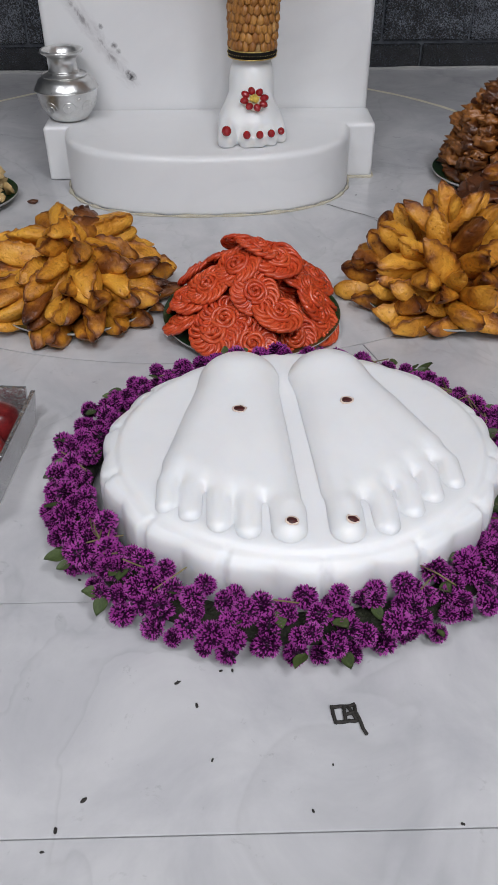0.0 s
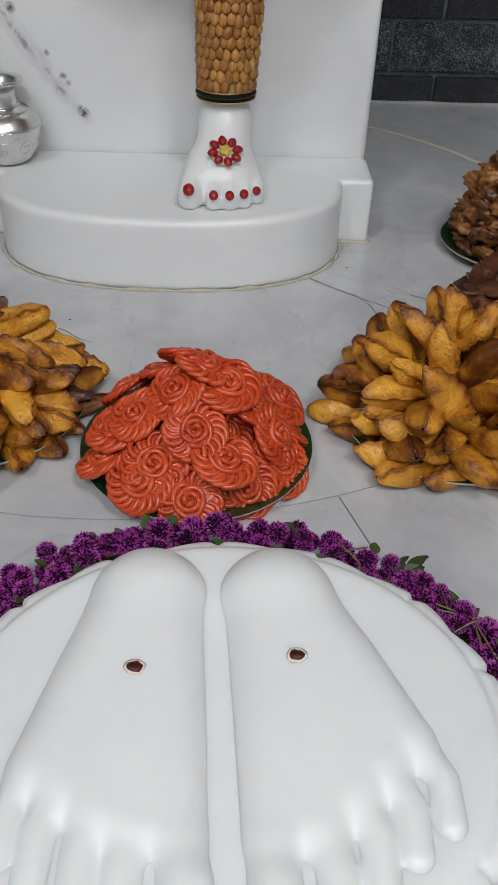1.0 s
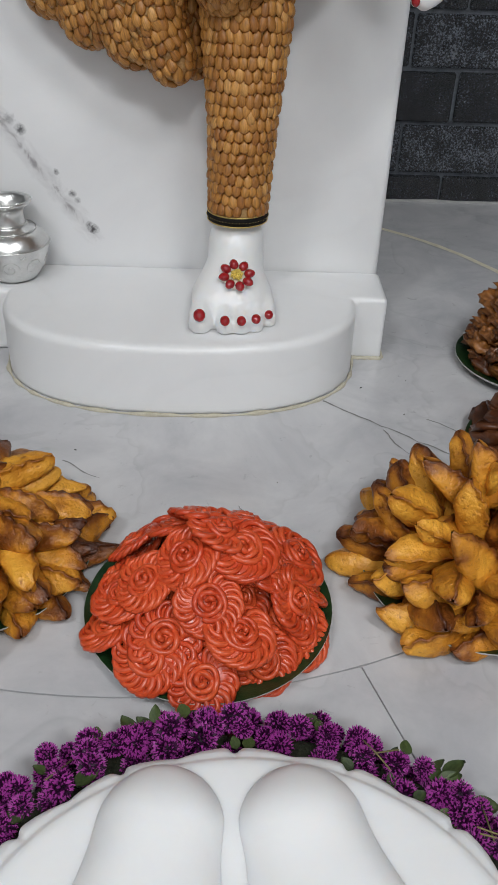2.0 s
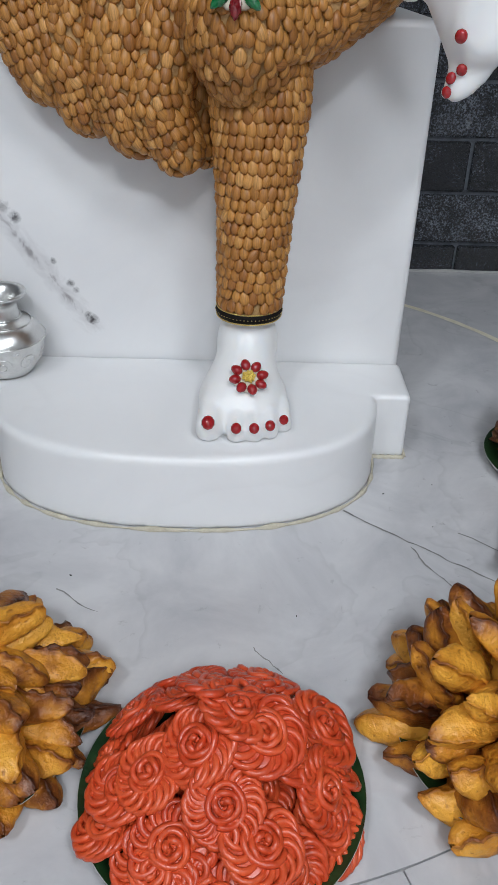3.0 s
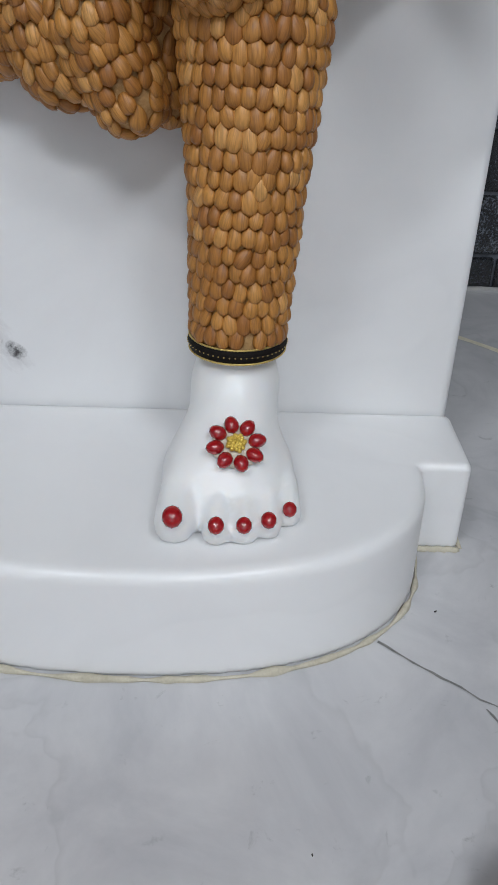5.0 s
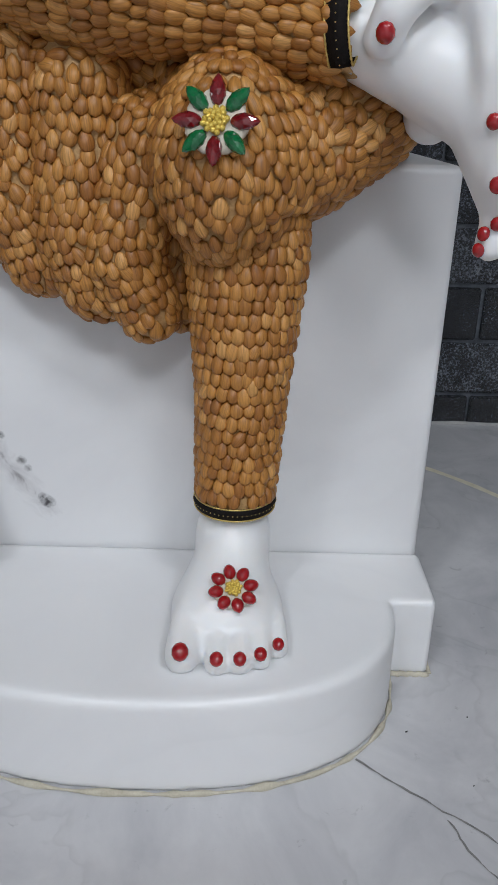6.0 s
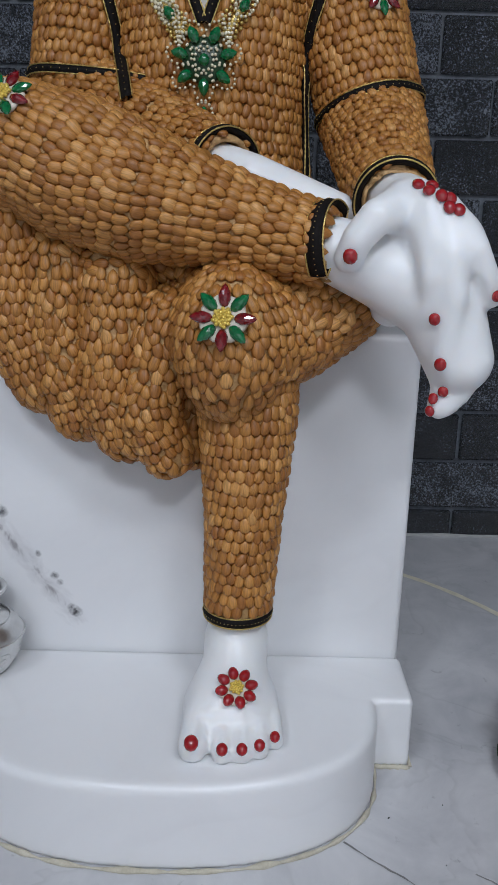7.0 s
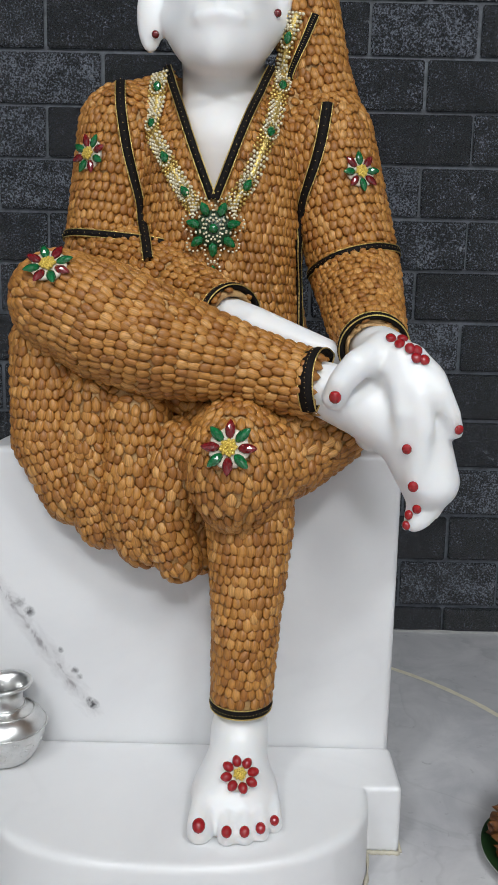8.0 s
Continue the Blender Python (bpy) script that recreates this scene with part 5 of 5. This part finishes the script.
def rosette(seed):
    """A fried batter rosette: one strand coiled inwards and looped round its rim, over a thin web of batter."""
    r = np.random.RandomState(seed + 50)
    n = 14 + 2 * (seed % 3)
    way = 1 if seed % 2 else -1
    t = np.linspace(0, 2 * math.pi, n * 15, endpoint=False)
    wob = np.array([noise.noise((math.cos(a) * 1.5, math.sin(a) * 1.5, seed * 3.3)) for a in t])
    c, l = 0.0168 * (1 + 0.12 * wob), 0.0088 * (1 + 0.15 * np.roll(wob, 31))
    x = c * np.cos(t) + l * np.cos(way * n * t)
    y = c * np.sin(t) + l * np.sin(way * n * t)
    z = 0.0022 * np.sin(way * n * t - t + 0.6) + 0.0025 * wob
    ring = tube(np.stack([x, y, z], 1), 0.0024 + 0.0003 * np.sin(5 * t), 6, True)
    u = np.linspace(0, 1, 76)
    a = u * 2 * math.pi * (2.7 + 0.4 * (seed % 2)) * way + seed
    rr = 0.0014 + 0.0125 * u ** 0.85 * (1 + 0.08 * np.sin(a * 2.6))
    coil = tube(np.stack([rr * np.cos(a), rr * np.sin(a), 0.0048 - 0.0022 * u + 0.0010 * np.sin(a * 3.3)], 1), 0.0024, 6)
    web = []
    for i in range(9):
        s = i / 8
        for k in range(40):
            q = 2 * math.pi * k / 40
            d = 0.0232 * s * (1 + 0.06 * math.sin(7 * q + seed))
            web.append((d * math.cos(q), d * math.sin(q), 0.0007 + 0.0028 * (1 - s) + 0.0004 * r.normal()))
    top = len(web)
    web += [(p[0] * 0.98, p[1] * 0.98, p[2] - 0.0026) for p in web]
    F = []
    for i in range(8):
        for k in range(40):
            e, f = i * 40 + k, i * 40 + (k + 1) % 40
            F += [(e, e + 40, f + 40), (e, f + 40, f), (top + e, top + f, top + f + 40), (top + e, top + f + 40, top + e + 40)]
    for k in range(40):
        e, f = 320 + k, 320 + (k + 1) % 40
        F += [(e, top + e, top + f), (e, top + f, f)]
    V, T = merged([ring, coil, (np.array(web), np.array(F))])
    V[:, 2] -= 2.5 * (V[:, 0] ** 2 + V[:, 1] ** 2)
    return V, T


rosettes = []
for sd in range(4):
    v, t = rosette(sd)
    me = arrays("rosette_sweet", v, t)
    me.materials.append(M_JALEBI)
    rosettes.append(me)


def piece(me, name, m, label, category, group):
    o = new(name, me)
    o.matrix_basis = m
    return tagged(o, label, category, group)


JX, JY = -0.003, 0.985
plate(JX, JY, 0.103, "round green leaf-printed plate under red sweets")
for ring, (R, z, tilt, n, ph) in enumerate(((0.083, 0.026, 42, 11, 0.0), (0.071, 0.047, 36, 8, 0.5), (0.049, 0.069, 32, 5, 0.1), (0.026, 0.085, 28, 3, 0.55), (0.006, 0.093, 10, 1, 0.3), (0.05, 0.03, 30, 7, 0.1), (0.032, 0.052, 25, 5, 0.6), (0.014, 0.072, 15, 3, 0.2))):
    for k in range(n):
        a = 2 * math.pi * (k + ph + rng.uniform(-0.1, 0.1)) / n - math.pi / 2
        q = R + rng.normal(0, 0.003)
        m = pose(JX + q * math.cos(a), JY + q * math.sin(a), z + rng.normal(0, 0.004), 0, 0, math.degrees(a)) @ pose(0, 0, 0, rng.normal(0, 7), min(60, tilt + rng.normal(0, 8)), 0) @ pose(0, 0, 0, rng.normal(0, 7), 0, rng.uniform(0, 360))
        s = rng.uniform(0.95, 1.15)
        piece(rosettes[(ring + k) % 4], "rosette_sweet", m @ Matrix.Diagonal((s, s, s, 1)), "glossy orange-red fried rosette sweet soaked in syrup", "sweet", "red rosette sweets heaped on a plate")


def pastry(seed):
    """A folded half-moon pastry: plump in the middle, pointed ends, a thin crimped seam; also how near each corner is to the seam."""
    n, k = 21, 10
    fat = 0.85 + 0.3 * ((seed * 37) % 10) / 10
    V, E = [], []
    for i in range(n):
        u = -1 + 2 * i / (n - 1)
        w = max(0.0, 1 - abs(u) ** 2.2)
        back, front = -0.0092 * w ** 0.7 * fat, 0.0122 * w ** 0.9 * fat
        h = 0.0122 * (w ** 0.75) * fat + 0.0012
        lip = (0.0034 + 0.0012 * math.sin(i * 1.9 + seed)) * (0.4 + 0.6 * w)
        for top in (1, -1):
            for j in range(k + 1):
                v = j / k
                if v <= 0.84:
                    q = v / 0.84
                    y = back + (front - back) * q
                    z = top * (h * math.sin(math.pi * min(1.0, 0.14 + 0.86 * q ** 0.8)) ** 0.75 + 0.0009) * (math.sin(math.pi / 2 * min(1, q / 0.12)) if q < 0.12 else 1)
                else:
                    y = front + lip * (v - 0.84) / 0.16
                    z = top * 0.0009
                z += 0.0013 * math.sin(i * 1.9) * max(0, v - 0.8) * 5
                p = Vector((u * 0.035, y + 0.004 * u * u * (1 if seed % 2 else -1), z))
                p *= 1 + 0.17 * noise.noise(p * 60 + Vector((seed * 5.0, 0, 0)))
                p.z += 0.0015 * noise.noise(Vector((p.x * 170, p.y * 170, seed * 2.0)))
                V.append(p[:])
                E.append((max(max(0, (v - 0.72) / 0.28), max(0, abs(u) - 0.78) / 0.22), 0, 0))
    T = []
    w = 2 * (k + 1)
    for i in range(n - 1):
        for j in range(k):
            a, c = i * w + j, i * w + (k + 1) + j
            T += [(a, a + w, a + w + 1), (a, a + w + 1, a + 1), (c, c + 1, c + w + 1), (c, c + w + 1, c + w)]
        for j, flip in ((0, 1), (k, 0)):
            a, c = i * w + j, i * w + (k + 1) + j
            T += [(a, c, c + w), (a, c + w, a + w)] if flip else [(a, a + w, c + w), (a, c + w, c)]
    V = np.array(V)
    V[:, 1] -= 0.003
    return V, np.array(T), np.array(E)


pastries = []
for sd in range(9):
    v, t, e = pastry(sd)
    me = arrays("pastry", v, t, True, e)
    me.materials.append(M_PASTRY)
    pastries.append(me)


def heap(x, y, rings, stand, label, group, mesh_list=None, name="pastry", category="pastry", size=1.0, spin=0.0):
    """Pieces stacked in rings: stand tells how far each points out and up."""
    c = 0
    for ring, (R, z, n) in enumerate(rings):
        for k in range(n):
            a = 2 * math.pi * (k + 0.5 * (ring % 2) + rng.uniform(-0.2, 0.2)) / n + spin
            q = R + rng.normal(0, 0.004)
            lift, roll, swing = stand(ring)
            m = pose(x + q * math.cos(a), y + q * math.sin(a), z + rng.normal(0, 0.003), 0, 0, math.degrees(a) + rng.normal(0, swing)) @ pose(0, 0, 0, roll + rng.normal(0, 25), -(lift + rng.normal(0, 10)), 0)
            s = size * rng.uniform(0.85, 1.15)
            piece((mesh_list or pastries)[c % len(mesh_list or pastries)], name, m @ Matrix.Diagonal((s, s, s, 1)), label, category, group)
            c += 1


PL, PR = (-0.212, 1.04), (0.232, 1.035)
plate(*PL, 0.101, "round green leaf-printed plate under golden pastries")
plate(*PR, 0.101, "round green leaf-printed plate under half-moon pastries")
heap(*PL, ((0.084, 0.016, 19), (0.08, 0.031, 18), (0.076, 0.042, 16), (0.068, 0.054, 14), (0.054, 0.071, 11), (0.034, 0.086, 7), (0.008, 0.095, 3), (0.04, 0.025, 8), (0.035, 0.05, 7)), lambda r: (4, 90, 12), "golden-brown fried pastry with pointed ends", "golden pastries stacked on a plate", size=1.05)
heap(*PR, ((0.086, 0.016, 17), (0.083, 0.031, 16), (0.077, 0.044, 13), (0.07, 0.058, 12), (0.053, 0.076, 9), (0.028, 0.092, 6), (0.003, 0.104, 3), (0.03, 0.03, 6), (0.03, 0.06, 6)), lambda r: (4 + 10 * min(r, 5) if r < 7 else 30, 60, 26), "golden half-moon fried pastry with pinched seam", "half-moon pastries heaped on a plate", spin=0.2, size=1.05)

crisps = []
for sd in range(4):
    v, t = blob(3, 0.75, sd + 1, (0.0215, 0.0145, 0.0098), 2.3)
    me = arrays("crisp", v, t)
    me.materials.append(M_CRISP)
    crisps.append(me)
plate(0.40, 1.435, 0.097, "round green leaf-printed plate with pale rim under brown crisps")
heap(0.40, 1.435, ((0.066, 0.02, 18), (0.066, 0.036, 18), (0.061, 0.052, 17), (0.055, 0.068, 16), (0.048, 0.084, 14), (0.041, 0.1, 12), (0.031, 0.116, 9), (0.02, 0.132, 6), (0.008, 0.148, 3), (0.035, 0.03, 9), (0.03, 0.06, 8), (0.02, 0.09, 6)), lambda r: (18, 0, 30), "crunchy brown fried crisp in a tall heap", "brown crisps heaped on a plate", crisps, "crisp", "snack")
breads = []
for sd in range(3):
    v, t = blob(3, 0.35, sd + 9, (0.034, 0.03, 0.0075), 2.2)
    me = arrays("fried_bread", v, t)
    me.materials.append(M_DARKFRY)
    breads.append(me)
plate(0.362, 1.225, 0.094, "round green leaf-printed plate under dark fried breads")
heap(0.362, 1.225, ((0.064, 0.017, 11), (0.058, 0.029, 9), (0.05, 0.042, 8), (0.036, 0.057, 6), (0.024, 0.069, 4), (0.005, 0.079, 2), (0.02, 0.03, 3)), lambda r: (6, 0, 40), "dark brown flat fried bread in a stack", "dark fried breads stacked on a plate", breads, "fried_bread", "fried bread")
for x, y, z, rz in ((0.335, 1.20, 0.098, 20), (0.372, 1.235, 0.099, -30), (0.39, 1.20, 0.092, 60)):
    piece(pastries[1], "pastry", pose(x, y, z, 70, 0, rz), "golden fried pastry on top of dark breads", "pastry", "pastries on the dark breads")
flakes = []
for sd in range(3):
    v, t = blob(2, 0.6, sd + 20, (0.016, 0.011, 0.006), 2.0)
    me = arrays("flake", v, t)
    me.materials.append(M_PALEFRY)
    flakes.append(me)
plate(-0.438, 1.36, 0.085, "round green leaf-printed plate under pale flakes")
heap(-0.438, 1.36, ((0.066, 0.019, 14), (0.055, 0.03, 12), (0.04, 0.042, 9), (0.02, 0.053, 6), (0.0, 0.062, 2), (0.03, 0.025, 6)), lambda r: (12, 0, 60), "pale golden fried flake in a heap", "pale flakes heaped on a plate", flakes, "flake", "snack")
v, t = blob(2, 0.3, 2, (0.008, 0.0045, 0.004))
tagged(solid("fallen_nut", arrays("fallen_nut", v, t), M_DARKFRY, None, "", pose(-0.329, 1.352, 0.0038, 0, 0, 10)), "small brown nut fallen on the marble floor", "nut")

# ---- silver pot on the plinth ----
pot = thing("silver_pot", (-0.281, 1.493, 0.0845), "small engraved silver water pot on the marble ledge", "pot")
pm = Matrix.Translation((-0.281, 1.493, 0.0845))
prof = [(0.001, 0.001), (0.024, 0.001), (0.0285, 0.003), (0.033, 0.008), (0.041, 0.02), (0.0455, 0.033), (0.0475, 0.044), (0.0485, 0.046), (0.0485, 0.049), (0.0465, 0.052), (0.043, 0.059), (0.034, 0.066), (0.0235, 0.069), (0.0225, 0.071), (0.0215, 0.075), (0.0205, 0.083), (0.0215, 0.09), (0.0255, 0.0945), (0.0315, 0.098), (0.033, 0.1005), (0.0325, 0.1025), (0.030, 0.1025), (0.026, 0.099), (0.0195, 0.09), (0.0185, 0.075)]
solid("pot_body", lathe("pot_body", prof, 64), M_SILVER, pot, "", pm)
for r, z, w in ((0.0492, 0.0475, 0.0012), (0.0232, 0.0725, 0.0012), (0.0345, 0.0665, 0.0009)):
    v, t = tube([(r * math.cos(a), r * math.sin(a), z) for a in np.linspace(0, 2 * math.pi, 64, endpoint=False)], w, 6, True)
    solid("raised_band", arrays("raised_band", v, t), M_SILVER, pot, "", pm)
scrolls = []
for k in range(9):
    a0 = 2 * math.pi * k / 9
    pts = []
    for s in np.linspace(0, 1, 26):
        ang = s * 9.0
        rr = 0.0115 * (1 - 0.8 * s)
        da, dz = rr * math.cos(ang) / 0.042, rr * math.sin(ang)
        z = 0.025 + dz
        R = float(np.interp(z, [0.008, 0.02, 0.033, 0.044], [0.033, 0.041, 0.0455, 0.0475]))
        pts.append((R * math.cos(a0 + da), R * math.sin(a0 + da), z))
    scrolls.append(tube(pts, 0.0008, 5))
solid("scroll_relief", arrays("scroll_relief", *merged(scrolls)), M_SILVER, pot, "raised scroll ornament", pm)

# ---- foil box of sweets ----
bx, by = -0.311, 0.728
box = thing("sweet_box", (bx, by, 0), "open white card box lined with silver foil and red sweets", "sweet box")
bm_ = pose(bx, by, 0, 0, 0, -5)
W, D, H = 0.086, 0.072, 0.042


def leaning(x0, x1, y0, y1, dx, dy):
    out = [(x0, y0), (x1, y0), (x1, y1), (x0, y1)]
    return prism("side", out, 0.002, H, 0.0, lambda x, y: (x + dx, y + dy))


solid("base", block("base", -W, W, -D, D, 0, 0.003), M_CARD, box, "", bm_)
for x0, x1, y0, y1, dx, dy in ((-W, -W + 0.004, -D, D, -0.006, 0), (W - 0.004, W, -D, D, 0.006, 0), (-W + 0.0045, W - 0.0045, -D, -D + 0.004, 0, -0.006), (-W + 0.0045, W - 0.0045, D - 0.004, D, 0, 0.006)):
    solid("side", leaning(x0, x1, y0, y1, dx, dy), M_FOIL, box, "crinkled silver foil side", bm_)
for i in range(4):
    for j in range(3):
        v, t = blob(3, 0.25, i * 3 + j + 40, (0.021, 0.021, 0.02), 1.2)
        v = np.sign(v) * np.abs(v) ** 0.75 * 0.36
        me = arrays("red_sweet", v, t)
        me.materials.append(M_SWEET)
        piece(me, "red_sweet", bm_ @ pose(-0.058 + 0.039 * i, -0.042 + 0.042 * j, 0.022 + 0.004 * rng.rand(), 0, 0, rng.uniform(-15, 15)), "dark red square sweet in a foil box", "sweet", "red sweets in the foil box")

# ---- small litter on the floor ----
def litter(name, pts, r, label, category="ash"):
    v, t = tube(pts, r, 5)
    return tagged(solid(name, arrays(name, v, t), M_ASH), label, category)


scrap = thing("burnt_scrap", (0.047, 0.468, 0), "small black burnt scrap lying on the marble floor", "ash")
for k, pts in enumerate(([(0.036, 0.4735), (0.053, 0.475)], [(0.037, 0.4735), (0.039, 0.4625)], [(0.038, 0.4625), (0.054, 0.464)], [(0.0445, 0.474), (0.0455, 0.463)], [(0.053, 0.475), (0.0545, 0.462), (0.058, 0.4535)], [(0.048, 0.4735), (0.0525, 0.464)], [(0.046, 0.468), (0.053, 0.47)])):
    P = spread([(*p, 0.0012) for p in pts], 6) + rng.normal(0, 0.0004, (6, 3))
    P[:, 2] = np.abs(P[:, 2] - 0.0012) + 0.0012
    v, t = tube(P, 0.0013, 5)
    solid("strand", arrays("strand", v, t), M_ASH, scrap)
for k, (x, y, s) in enumerate(((-0.067, 0.496, 0.0022), (-0.053, 0.478, 0.002), (-0.120, 0.415, 0.0024), (-0.134, 0.397, 0.0022), (-0.042, 0.439, 0.0014), (0.019, 0.405, 0.0014), (0.034, 0.434, 0.001), (-0.037, 0.505, 0.0016), (-0.029, 0.505, 0.0016), (-0.148, 0.591, 0.0018), (0.107, 0.395, 0.0016), (-0.14, 0.385, 0.0014),
                            (0.17, 1.37, 0.0014), (0.215, 1.31, 0.001), (-0.16, 1.22, 0.0014), (0.06, 1.17, 0.001), (0.155, 1.0, 0.001), (0.23, 1.39, 0.0012))):
    v, t = blob(2, 0.5, k + 60, (s, s * 0.5, s * 0.4))
    tagged(solid("speck", arrays("speck", v, t), M_ASH, None, "", pose(x, y, s * 0.35, 0, 0, rng.uniform(0, 180))), "tiny black speck of ash on the floor", "ash", "ash specks on the floor")

# ---- wall tiles ----
tile = block("tile", -0.0975, 0.0975, -0.005, 0.005, -0.0448, 0.0448, 0.0032, 1)
tile.materials.append(M_TILE)
PITCH_X, PITCH_Z = 0.2005, 0.0965
near_rows = range(-1, 14)
joined = []
for r in range(-1, 28):
    zc = 0.828 + PITCH_Z * (r - 8.5)
    if zc < 0:
        continue
    off = 0.322 if r % 2 else 0.4165
    for k in range(-14, 11):
        xc = off + PITCH_X * (k + 0.5) + rng.normal(0, 0.0012)
        if not ROOM[0] + 0.1 < xc < ROOM[1] - 0.1:
            continue
        m = pose(xc, 2.1385, zc + rng.normal(0, 0.0006), rng.normal(0, 0.25), 0, rng.normal(0, 0.25))
        if r < 14 and -0.95 < xc < 0.95:
            solid("tile", tile, M_TILE, wall_n, m=m)
        else:
            joined.append(m)
tv = np.array([v.co[:] for v in tile.vertices])
pieces = []
tq = [list(p.vertices) for p in tile.polygons]
tri = np.array([(q[0], q[i], q[i + 1]) for q in tq for i in range(1, len(q) - 1)])
for m in joined:
    A = np.array(m)
    pieces.append((tv @ A[:3, :3].T + A[:3, 3], tri))
far_v, far_t = merged(pieces)
solid("tile_field", arrays("tile_field", far_v, far_t, False), M_TILE, wall_n, "further black tiles", kind="stuff")
bv, bt = tube([(-2.3 + 0.05 * k, 2.133, 0.001) for k in range(93)], np.array([0.003 + 0.003 * rng.rand() for k in range(93)]), 5)
tagged(solid("trim", arrays("trim", bv, bt), M_JOINT), "rough grey mortar along the foot of the wall", "trim", kind="structure")
